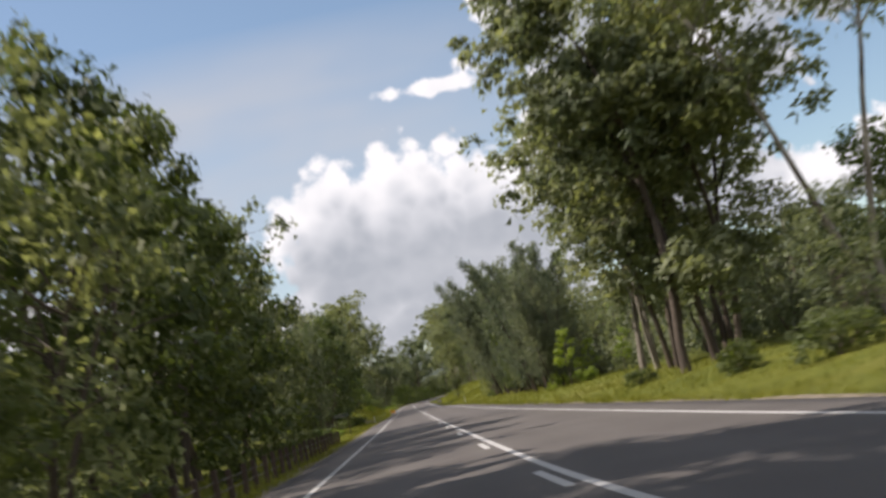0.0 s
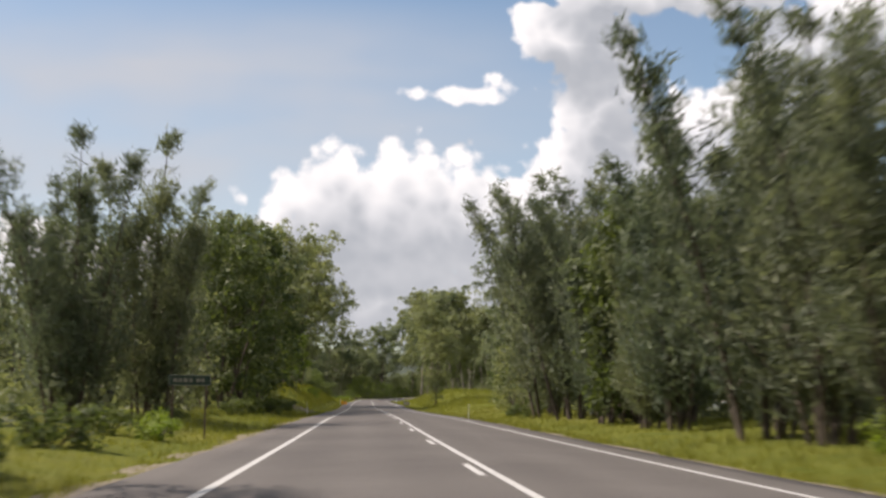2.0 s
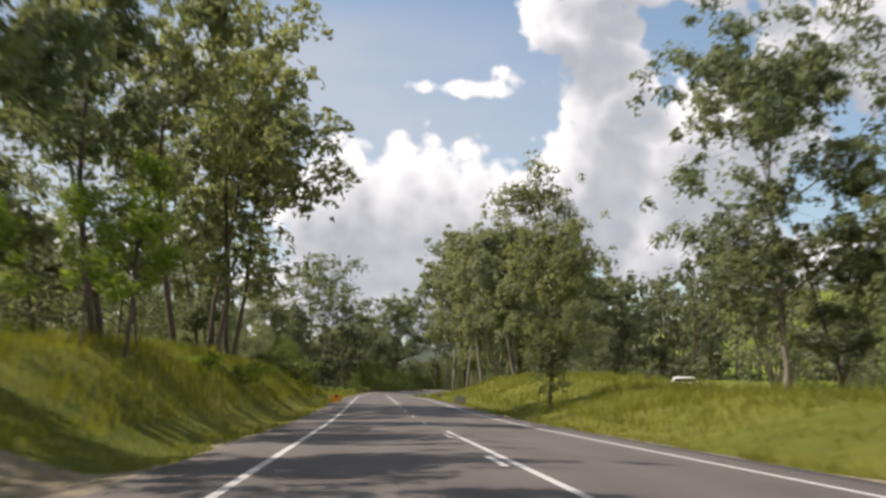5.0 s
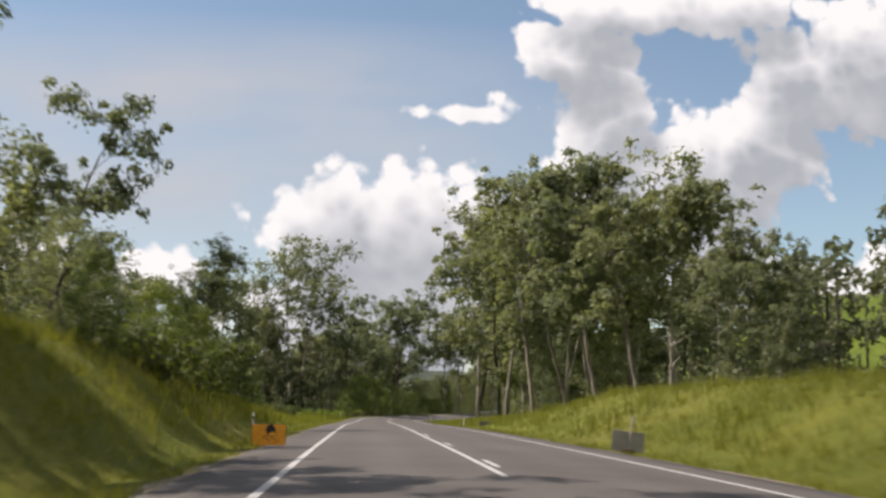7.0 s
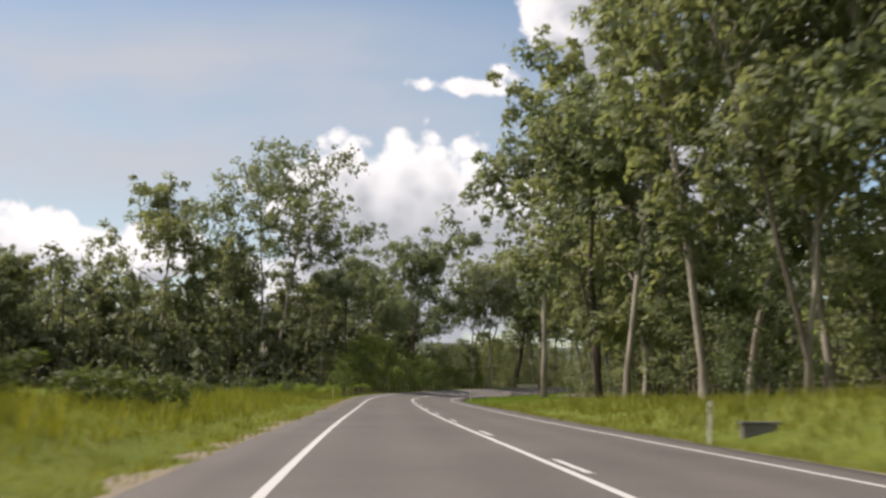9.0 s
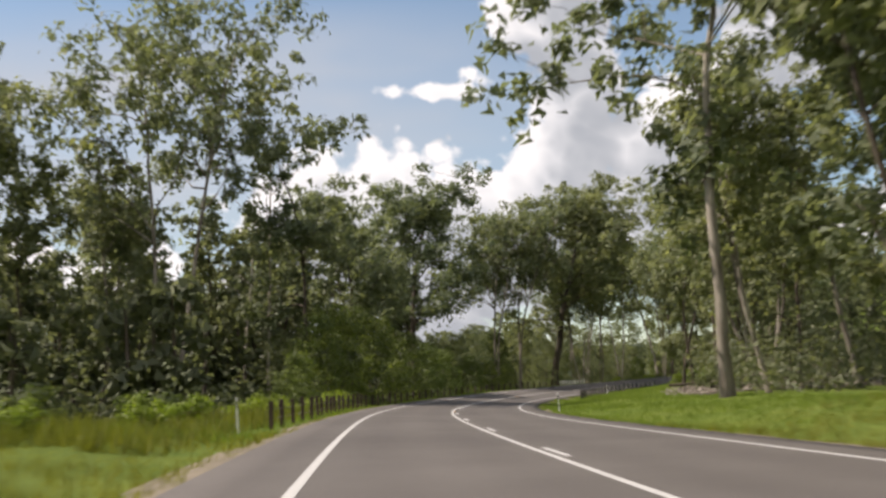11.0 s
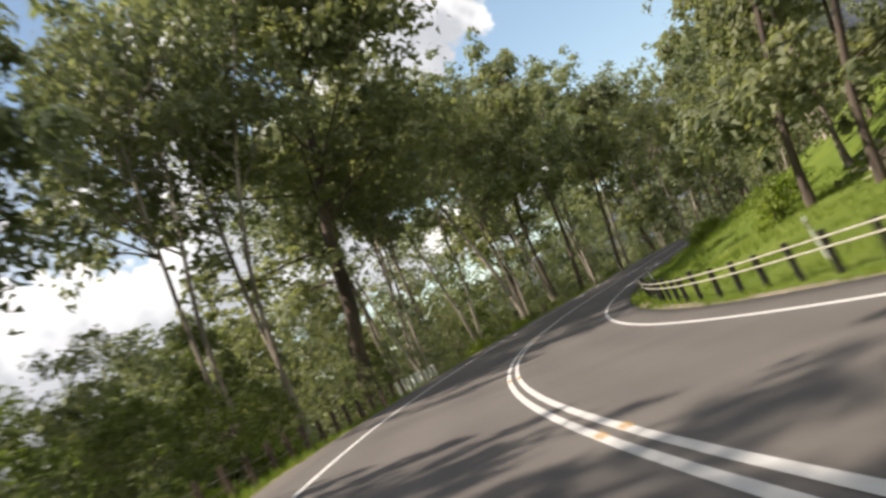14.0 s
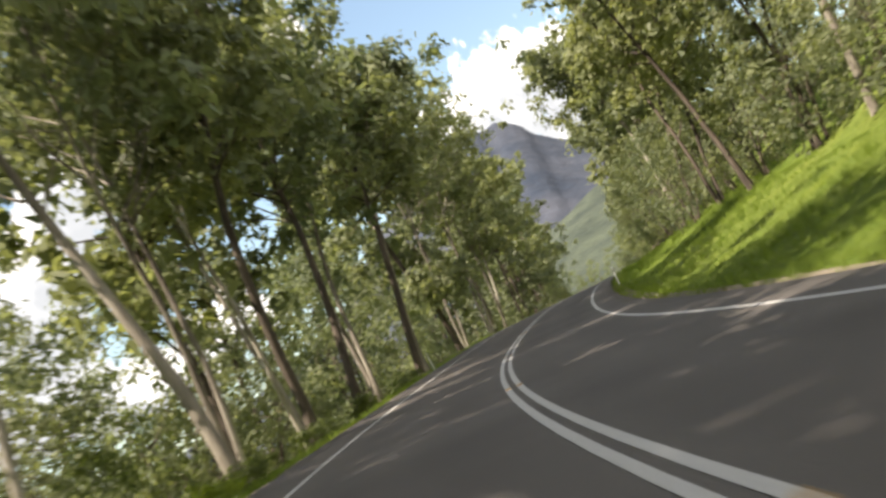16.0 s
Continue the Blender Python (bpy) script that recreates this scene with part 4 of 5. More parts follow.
# inside of the bend
for s, d, h, k in ((388, 25, 22, "backgum"), (396, 18.5, 25, "gum"), (402, 25, 22, "gum"), (410, 20, 20, "gum"), (418, 24, 19, "backgum"), (428, 21, 21, "darkgum"), (436, 23, 22, "gum"), (444, 18.5, 21, "darkgum"),
                   (453, 15, 20, "darkgum"), (460, 13, 20, "darkgum"), (466, 12.0, 20, "darkgum"), (471, 15, 17, "gum"), (477, 18, 16, "darkgum"), (450, 24, 16, "thicket"), (462, 22, 15, "backgum"), (484, 17, 14, "gum"),
                   (474, 26, 14, "backgum"), (488, 24, 13, "backgum"), (492, 17.5, 16, "gum"), (500, 19, 17, "darkgum"), (507, 16.0, 16, "gum"), (515, 17.5, 18, "darkgum"), (523, 15, 18, "gum"), (531, 14.5, 18, "darkgum"), (537, 12.5, 18, "darkgum"), (543, 11.8, 18, "darkgum"),
                   (548, 14.5, 18, "darkgum"), (551, 10.8, 18, "darkgum"), (559, 10.3, 19, "gum"), (567, 10, 19, "darkgum"), (576, 10.5, 19, "darkgum"), (586, 10, 18, "backgum"), (598, 9.5, 18, "backgum"), (498, 18.5, 8, "thicket"), (506, 17.5, 8.5, "thicket"), (514, 16.2, 9, "thicket"), (522, 15.5, 9, "thicket"), (530, 14.8, 9, "thicket"), (538, 13.6, 8, "thicket"), (546, 13, 8.5, "thicket"), (555, 12, 8, "thicket"), (527, 24, 13, "thicket"),
                   (560, 21, 13, "thicket"), (430, 30, 15, "thicket"), (498, 28, 12, "thicket"), (580, 20, 13, "thicket"), (548, 10.5, 7, "thicket"), (556, 10, 7.5, "thicket"), (564, 9.5, 8, "thicket"), (571, 9, 8, "thicket"), (578, 8.6, 9, "thicket"), (590, 8.0, 9, "thicket"), (602, 8.2, 10, "thicket"), (612, 8.4, 11, "thicket"), (624, 8, 12, "thicket"), (652, 7.5, 9, "thicket"), (670, 7, 9, "thicket"), (688, 6.8, 9, "thicket"), (640, 8, 13, "backgum"), (610, 14, 15, "backgum"), (625, 13, 15, "backgum")):
    plant(k, s, d, h)
# first stretch, left: shady trees, then she-oaks and a wood on the bank
for s, d, h, k in ((-14, -10, 19, "darkgum"), (-5, -10, 20, "darkgum"), (2, -10, 20, "darkgum"), (9, -9.5, 20, "darkgum"), (16, -10.5, 20, "darkgum"), (20, -10.5, 13, "broad"), (27, -10, 13.5, "thicket"), (34, -10.5, 15.5, "broad"), (41, -10, 15.5, "broad"), (48, -10.4, 14.5, "broad"), (51, -9.4, 15.5, "darkgum"), (55, -10, 14.2, "thicket"), (61, -9.8, 13.7, "broad"),
                   (66, -9.8, 12.3, "broad"), (71, -10.2, 10.3, "thicket"), (8, -15.5, 19, "darkgum"), (15, -15, 19, "darkgum"), (23, -15.5, 18, "darkgum"), (30, -15, 19, "darkgum"), (38, -16, 18, "darkgum"), (45, -15.5, 18, "darkgum"), (52, -16, 16, "backgum"), (58, -15, 14, "thicket"), (69, -16, 12, "thicket"),
                   (99, -12.5, 11.5, "oak"), (103, -10.3, 12.0, "oak"), (107, -14.5, 11, "oak"), (118, -17, 11, "thicket"), (125, -13, 10.5, "thicket"), (131, -10.8, 13.2, "broad"), (137, -10.8, 14.5, "broad"), (143, -11, 15.5, "darkgum"), (148, -10.6, 16, "broad"), (154, -11, 16.5, "darkgum"),
                   (160, -11.2, 16.5, "darkgum"), (134, -15.5, 14, "oak"), (146, -15.5, 15, "backgum"), (157, -15.5, 15, "backgum"), (141, -13.5, 11, "thicket"), (152, -13.5, 11, "thicket"), (163, -14.5, 11, "thicket"),
                   (170, -14.5, 13, "darkgum"), (176, -12.5, 14.5, "darkgum"), (184, -14, 15.5, "darkgum"), (191, -12.4, 16.5, "darkgum"), (199, -14, 17, "darkgum"), (207, -12.2, 20, "darkgum"), (213, -11.2, 22, "darkgum"), (219, -10.8, 21, "darkgum"), (227, -14, 16, "darkgum"),
                   (190, -17, 10, "thicket"), (200, -17, 11, "thicket"), (211, -16, 11, "thicket"), (222, -17, 11, "thicket"), (234, -17, 12, "darkgum"), (242, -15.5, 12, "darkgum"), (180, -19, 10, "thicket"), (170, -19, 10, "thicket"), (196, -22, 11, "thicket"), (206, -23, 12, "thicket"), (216, -22, 12, "thicket"), (186, -23, 11, "thicket"), (176, -24, 11, "thicket"), (168, -15.5, 6, "thicket"), (173, -16.5, 6.5, "thicket"), (165.5, -11.6, 14, "darkgum"), (166, -12.8, 6, "thicket"), (161.5, -10.8, 5, "thicket"), (171, -14, 5, "thicket"), (169, -12, 4.8, "thicket"), (175, -14.4, 5.5, "thicket"), (181, -15, 5.5, "thicket"),
                   (252, -18, 11, "thicket"), (262, -18, 10, "backgum"), (272, -18, 9, "darkgum"), (281, -21, 10, "backgum"), (290, -22, 10, "darkgum"), (300, -31, 12, "backgum"), (311, -37, 14, "backgum"), (249, -13, 6, "thicket"), (258, -13.5, 6.5, "thicket"), (266, -13, 6, "thicket"), (244, -11.5, 4.5, "thicket"), (275, -12.5, 5, "thicket"), (268, -21, 10, "backgum"), (284, -17, 8.5, "darkgum"), (262, -25, 11, "thicket"), (296, -27, 13, "backgum"), (276, -27, 11, "thicket")):
    plant(k, s, d, h, {219: 1.1, 213: 1.1}.get(s, 1.0))
for s, d, h in ((182.5, -9.3, 6.6), (178.5, -9.6, 4.8), (186.5, -9.8, 5.2), (174, -10.5, 3.8)):
    plant("sapling", s, d, h)
plant("conical", 261.8, -10.1, 7.2, 1.2)
plant("darkgum", 261, -17.4, 14)
for s, d, h in ((240, -9.6, 3.0), (247, -9.4, 3.2), (253, -10.2, 3.6), (259, -9.8, 3.4), (265, -10.4, 3.6), (271, -10.6, 3.2), (277, -11.2, 3.0), (284, -12.5, 2.8), (292, -15, 3.2), (300, -18, 3.4), (308, -20, 3.2)):
    plant("hedge", s, d, h, 1.2)
# outside of the bend
for s, d, h, k in ((405, -21, 34, "thin"), (398, -32, 30, "gum"), (411, -30, 25, "gum"), (418, -24, 22, "backgum"), (415, -13, 23, "darkgum"), (426, -14.5, 23, "darkgum"), (436, -17, 22, "gum"), (395, -50, 22, "gum"), (386, -46, 18, "darkgum"), (402, -40, 21, "darkgum"), (404, -31, 20, "backgum"), (430, -42, 28, "gum"), (434, -24, 22, "backgum"),
                   (456, -17.5, 31, "bigdark"), (466, -27, 24, "backgum"), (443, -27, 24, "backgum"), (470, -19, 9, "backgum"), (495, -12.5, 24, "thin"), (500, -13, 26, "thin"), (506, -13.5, 26, "thin"), (472, -14, 28, "thin"), (476, -12.5, 28, "thin"), (530, -13, 28, "backgum"),
                   (491, -9.5, 18, "thin"), (504, -9.0, 23, "thin"), (516, -8.4, 27, "gum"), (522, -10, 25, "thin"), (526, -8.4, 26, "darkgum"), (531, -10, 26, "thin"), (536, -8.6, 27, "darkgum"), (543, -9.6, 27, "thin"),
                   (550, -8.2, 27, "darkgum"), (558, -9.5, 27, "gum"), (566, -8.2, 26, "darkgum"), (575, -9.5, 26, "thin"), (586, -9, 26, "thin"), (596, -9.5, 24, "gum"), (606, -8.5, 22, "backgum"), (617, -9, 23, "backgum"), (630, -9, 27, "backgum"), (690, -8, 20, "backgum"), (704, -8.5, 18, "backgum"), (676, -7.5, 7, "thicket"), (650, -7.2, 6, "thicket"), (664, -7, 6.5, "thicket"), (719, -13, 10, "thicket"), (719, -8, 9, "thicket"), (719, -3.5, 8, "thicket"), (719, 1, 8.5, "thicket"), (719, 5.5, 9, "thicket"), (719, 10, 10, "thicket"), (645, -9, 26, "backgum"), (660, -9, 26, "backgum"),
                   (548, -18, 26, "backgum"), (580, -19, 26, "backgum"), (600, -19, 26, "backgum"), (514, -15, 10, "thicket"), (540, -15, 10, "thicket"),
                   (480, -20, 11, "thicket"), (493, -27, 14, "backgum"), (484, -24, 12, "thicket"), (500, -24, 14, "backgum"), (507, -22, 14, "backgum"), (488, -19, 12, "thicket"), (496, -23, 12, "thicket"), (503, -29, 13, "backgum"), (474, -15, 10, "broad"), (482, -26, 12, "thicket"), (490, -13.5, 5, "hedge"), (497, -16, 6, "thicket"), (504, -18, 7, "hedge"), (510, -13, 5, "thicket"), (515, -21, 9, "thicket"), (519, -14, 5.5, "hedge"), (525, -18, 7, "thicket"), (531, -14, 5.5, "thicket"), (538, -20, 8, "hedge"), (545, -14, 5.5, "thicket"), (552, -18, 7, "thicket"), (493, -17, 10, "thicket"), (500, -20, 13, "thicket"), (507, -16, 14, "thicket"), (513, -22, 16, "thicket"), (520, -17, 15, "thicket"), (527, -21, 16, "thicket"), (534, -16, 15, "thicket"), (541, -21, 16, "thicket"), (548, -17, 15, "thicket"), (556, -14, 14, "thicket"), (563, -16, 15, "thicket"), (575, -15, 11, "thicket"), (588, -15, 11, "thicket"), (512, -27, 9, "thicket"), (530, -28, 9, "thicket"), (455, -15, 8.5, "thicket"), (460, -14, 9, "thicket"), (465, -15, 10, "thicket"), (471, -16.5, 10.5, "thicket"), (447, -17, 7, "thicket"), (478, -17, 10.5, "thicket"), (486, -12.5, 8, "thicket"), (494, -10.5, 7, "thicket"), (502, -13, 8, "thicket"), (428, -16, 8, "thicket"), (415, -16, 8, "thicket"), (438, -15, 7, "thicket")):
    plant(k, s, d, h)
plant("bigdark", 487, -12.0, 31, 1.12, lean=(0, -4))
for s, d, h in ((399, -10.5, 5.2), (404, -10.2, 8), (410, -10.8, 9.5), (417, -10.5, 10), (425, -10.5, 9.5), (433, -10.5, 8.5), (441, -10.8, 7.5), (449, -11.5, 7), (455, -10.6, 6), (461, -10.4, 5.5), (467, -10.3, 5)):
    plant("hedge", s, d, h, 1.1, 0.5)
# shrubs
for s, d, h in ((244, -8.6, 2.2), (250, -8.4, 2.4), (255, -8.8, 2.6), (261, -9, 2.4), (267, -9.2, 2.2), (274, -9.5, 2.0), (282, -10, 1.8), (299, -10, 1.6), (303, -9.0, 1.5), (296, -12, 1.9), (309, -11, 1.3), (315, -13, 1.6), (321, -10.5, 1.2), (445, -11, 2.5), (452, -10, 2.2), (459, -10.5, 2.6), (100, -9, 1.0), (118, -8.8, 1.3), (124, -8.5, 1.6), (131, -8.0, 1.5), (144, -8.3, 1.5),
                (74, -7.6, 1.4), (81, -8, 1.3), (88, -8.5, 1.2), (150, -8.2, 1.3), (66, -7.5, 1.6), (52, -7.6, 1.4), (38, -7.6, 1.4), (24, -7.8, 1.5), (230, -10, 1.4), (246, -10, 1.6), (258, -9.5, 1.5), (27, 9, 1.6), (33, 8.5, 1.3), (45, 8, 1.0),
                (152, 11.5, 1.2), (166, 12.5, 1.4), (135, 9.0, 1.2), (126, 8.8, 1.1), (432, 18, 2.0), (425, 19, 1.8), (438, 17, 1.6), (505, -8.5, 1.6), (514, -7.8, 1.4), (524, -7.7, 1.4), (534, -8, 1.5), (545, -8, 1.5), (372, -12, 1.8), (380, -13, 2.2), (366, -14, 2.0)):
    plant("bush", s, d, h, 1.2)
for s, d, h in ((362, -9.5, 1.3), (369, -10, 1.5), (376, -9, 1.4), (383, -9.4, 1.7), (390, -9, 1.6), (397, -8.5, 1.9), (355, -11, 1.2), (472, 12, 1.8), (476, 13, 1.6), (468, 11, 1.4), (80, 9.5, 1.4), (76, 11, 1.3), (88, -7.3, 0.9), (93, -8, 0.9),
                (463, -9, 2.0), (455, -9, 1.6), (501, -8.2, 1.4), (511, -7.4, 1.2), (192, -8.6, 1.1), (201, -8.2, 1.0), (211, -8.5, 1.2), (219, 26, 1.7), (225, 30, 1.8), (232, 32, 1.6), (494, 9, 1.6), (500, 10, 1.4)):
    plant("paleb", s, d, h, 1.2)


def dead_tree(s, d, h, seed):
    rng = np.random.RandomState(seed)
    pts, rad = limb((0, 0, 0), (0.06, 0.03, 1), h, 0.16, 0.03, rng, 0.12, 9)
    root = tagged(new("dead_tree"), "bare bleached dead tree without leaves", "tree", "dead trees")
    root.matrix_basis = Matrix.Translation(ground_at(s, d) - Vector((0, 0, 0.2)))
    part("trunk", mesh_np("trunk", *tube_np(pts, rad, 8), M["dry"], smooth=True), M["dry"], root)
    for _ in range(7):
        b = rng.uniform(0, 6.28)
        q, qr = limb(pts[rng.randint(3, 8)], (np.cos(b), np.sin(b), 0.9), h * rng.uniform(0.15, 0.3), 0.05, 0.01, rng, 0.4, 5)
        part("branch", mesh_np("branch", *tube_np(q, qr, 5), M["dry"], smooth=True), M["dry"], root)


dead_tree(291, 20.5, 6.5, 5)
dead_tree(417, -18, 26, 6)
dead_tree(424, -23, 27, 8)


def far_woods():
    """Woodland beyond the roadside trees, too far to count."""
    rng = np.random.RandomState(77)
    spots = []

    def belt(n, s0, s1, d0, d1, h0, h1):
        for _ in range(n):
            spots.append((rng.uniform(s0, s1), rng.uniform(d0, d1), rng.uniform(h0, h1)))
    belt(34, 385, 425, -46, -16, 7, 10)
    belt(45, 424, 450, -52, -24, 14, 18)
    belt(36, 330, 390, -78, -46, 12, 16)
    belt(22, 455, 480, -60, -30, 10, 13)
    belt(34, 425, 520, -58, -22, 10, 13)
    belt(30, 470, 545, -50, -25, 10, 14)
    belt(60, 395, 480, -75, -24, 13, 19)
    belt(60, 325, 400, -80, -40, 16, 20)
    belt(75, 60, 330, -70, -34, 12, 18)
    belt(70, 300, 470, -95, -48, 16, 24)
    belt(50, 430, 640, -75, -40, 9, 13)
    belt(60, 70, 300, 48, 100, 11, 16)
    belt(45, 60, 190, 36, 75, 9, 14)
    belt(40, 290, 420, 36, 70, 15, 22)
    belt(60, 420, 640, 32, 75, 12, 16)
    belt(50, 600, 720, -40, -9, 16, 22)
    belt(40, 610, 720, 9, 40, 14, 20)
    belt(26, -30, 10, -40, -9, 12, 16)
    belt(20, -38, 14, 16, 50, 10, 15)
    s, d, h = (np.array(q) for q in zip(*spots))
    p = on_road(s, d)
    p[:, 2] = terrain(p[:, 0], p[:, 1])
    wood, cs = [], []
    for q, k in zip(p, h):
        wood.append(tube_np(np.stack([q - (0, 0, 0.3), q + (0.2, 0.1, k * 0.5), q + (0.1, -0.2, k * 0.9)]), (0.22, 0.15, 0.05), 5))
        for _ in range(12):
            a, r, z = rng.uniform(0, 6.28), rng.uniform(0, 1) ** 0.6 * k * 0.19, rng.uniform(0.10, 0.97)
            cs.append(clump(q + np.array((np.cos(a) * r, np.sin(a) * r, k * z)), k * rng.uniform(0.065, 0.12), 29, rng, 0.75))
        cs.append(clump(q + np.array((0, 0, 1.2)), 2.6, 45, rng, 0.7))
    tagged(new("far_woods", mesh_np("far_woods", *leaves_np(*(lambda p, o: (p, 0.95, 0.50, rng, 0.3, None, o))(*sprays(cs))), M["far_leaf"])),
           "olive-green eucalypt woodland behind the roadside trees", "woodland", kind="stuff")
    tagged(new("far_trunks", mesh_np("far_trunks", *join_np(wood), M["bark_dark"], smooth=True)), "slim grey trunks of the woodland behind", "woodland", kind="stuff")



def undergrowth():
    """Tangled low growth that closes the view between the trunks."""
    rng = np.random.RandomState(79)
    cs = []
    for n, s0, s1, d0, d1, top in ((260, -10, 165, -26, -12, 3.5), (150, 165, 300, -30, -16, 3.0), (330, 385, 470, -38, -13, 5.0), (200, 470, 640, -40, -12.5, 3.2), (150, 505, 650, -48, -18, 7.5), (150, 585, 720, -32, -8, 5.0), (110, 585, 720, 8, 32, 4.0), (260, 285, 385, 22, 40, 4.0), (300, 385, 470, 17, 42, 4.5), (220, 470, 640, 14, 40, 4.5), (150, 138, 185, 17, 34, 3.5), (160, 74, 138, 12, 24, 3.5),
                                   (120, 20, 70, 16, 28, 2.5), (200, 300, 400, -60, -36, 4.0)):
        s, d = rng.uniform(s0, s1, n), rng.uniform(d0, d1, n)
        p = on_road(s, d)
        p[:, 2] = terrain(p[:, 0], p[:, 1])
        for q in p:
            h = top * rng.uniform(0.4, 1.1)
            cs.append(clump(q + np.array((0, 0, h * 0.45)), h * 0.62, 54, rng, 0.9))
    tagged(new("undergrowth", mesh_np("undergrowth", *leaves_np(*(lambda p, o: (p, 0.40, 0.20, rng, 0.2, None, o))(*sprays(cs))), M["far_leaf"])),
           "dull green tangled undergrowth between the trunks", "undergrowth", kind="stuff")


far_woods()
undergrowth()


# ---------------------------------------------------------------- grass
def grass(name, n, s0, s1, d0, d1, tall, seed, label, blades=4, near=1.0, mat="blade"):
    rng = np.random.RandomState(seed)
    s = rng.uniform(s0, s1, n)
    d = d0 + (d1 - d0) * rng.uniform(0, 1, n) ** near
    p = on_road(s, d)
    p[:, 2] = terrain(p[:, 0], p[:, 1])
    patch = 0.65 + 0.5 * wave(p[:, 0], p[:, 1], 0.8, seed + 1)
    h = np.repeat((tall * np.clip(patch, 0.3, 1.3) * rng.uniform(0.6, 1.3, n))[:, None], blades, 1).reshape(-1)
    h *= rng.uniform(0.6, 1.15, len(h))
    q = np.repeat(p, blades, 0) + np.concatenate([rng.normal(size=(n * blades, 2)) * 0.10, np.zeros((n * blades, 1))], 1)
    a = rng.uniform(0, 6.28, len(q))
    side = np.stack([np.cos(a), np.sin(a), 0 * a], -1) * (0.010 + 0.022 * h)[:, None]
    b = rng.uniform(0, 6.28, len(q))
    bend = np.stack([np.cos(b), np.sin(b), 0 * b], -1) * (h * rng.uniform(0.1, 0.55, len(h)))[:, None]
    q[:, 2] -= 0.03
    v = np.stack([q - side, q + side, q + bend + np.stack([0 * h, 0 * h, h], -1)], 1).reshape(-1, 3)
    f = np.arange(len(q))[:, None] * 3 + np.array([[0, 1, 2]])
    tagged(new(name, mesh_np(name, v, f, M[mat])), label, "grass", kind="stuff")


grass("verge_grass", 17000, -10, 360, 4.75, 13, 0.34, 11, "long yellow-green verge grass on the bank", 4, 1.4)
grass("verge_grass", 16000, -10, 360, -11.5, -5.1, 0.32, 12, "green verge grass beside the shaded shoulder", 4, 0.8)
grass("lawn_grass", 17000, 355, 470, 4.75, 15, 0.25, 13, "short bright green grass inside the bend", 4, 1.2, "lush")
grass("bank_grass", 14000, 465, 600, 4.75, 15, 0.36, 14, "lush bright green grass on the steep bank", 4, 1.2, "lush")
grass("verge_grass", 12000, 355, 600, -11, -5.1, 0.36, 15, "green grass and weeds along the fence", 4, 0.8, "lush")
grass("tall_grass", 7000, 180, 340, 7, 20, 0.75, 16, "tall seeding grass on the bank", 4, 1.0)
grass("tall_grass", 7000, 165, 340, -13, -7, 0.7, 17, "tall tangled grass on the cutting", 4, 1.0)
grass("tall_grass", 4000, 350, 400, -14, -6.6, 0.75, 18, "tall pale grass behind the fence", 4, 1.0)
grass("edge_grass", 9000, -10, 600, 4.45, 4.9, 0.14, 19, "ragged grass creeping over the asphalt edge", 3)
grass("edge_grass", 9000, -10, 600, -5.3, -4.75, 0.14, 20, "ragged grass creeping over the asphalt edge", 3)


# ---------------------------------------------------------------- roadside things
def facing(s, d, up=0.0, turn=0.0):
    """A pose on the ground at station s, offset d, with y along the road."""
    p = ground_at(s, d)
    th = float(np.interp(s, RS, RT))
    return Matrix.Translation(p + Vector((0, 0, up))) @ Matrix.Rotation(-th + radians(turn), 4, "Z")


def post_bm(w, h, chamfer=0.015, lean=0.0):
    bm = box_bm((w, w, h + 0.3), (0, 0, h / 2 - 0.15), chamfer)
    for v in bm.verts:
        v.co.x += lean * max(v.co.z, 0) + 0.006 * math.sin(v.co.z * 9)
    return bm


def fence(name, s0, s1, gap, d, h, w, rails, rail_mat, label, rail_r=0.012, seed=1, post_mat="post", flat=False):
    """Posts with rails between them, one thing."""
    rng = random.Random(seed)
    root = tagged(new(name), label, "fence", "roadside fences")
    s, marks = s0, []
    while s <= s1:
        dd = d(s) if callable(d) else d
        m = facing(s, dd)
        k = part("post", post_bm(w, h * rng.uniform(0.93, 1.06), 0.012, rng.uniform(-0.05, 0.05)), M[post_mat], root)
        k.matrix_basis = m @ Matrix.Rotation(rng.uniform(-0.12, 0.12), 4, "Z")
        marks.append(m.translation.copy())
        s += gap * rng.uniform(0.95, 1.05)
    for z in rails:
        for a, b in zip(marks[:-1], marks[1:]):
            if flat:
                a2, b2 = a + Vector((0, 0, z)), b + Vector((0, 0, z))
                bm = box_bm((0.03, (b2 - a2).length * 0.995, 0.036), (0, 0, 0), 0.008)
                ob = part("rail", bm, M[rail_mat], root)
                ob.matrix_basis = Matrix.Translation((a2 + b2) / 2 + Vector((0, 0, 0))) @ (b2 - a2).to_track_quat("Y", "Z").to_matrix().to_4x4() @ Matrix.Translation((-w / 2 - 0.02, 0, 0))
            else:
                sag = (a + b) / 2 + Vector((0, 0, z - 0.03))
                v, f = tube_np([a + Vector((0, 0, z)), sag, b + Vector((0, 0, z))], [rail_r] * 3, 6)
                part("rail", mesh_np("rail", v, f, M[rail_mat], smooth=True), M[rail_mat], root)
    return root


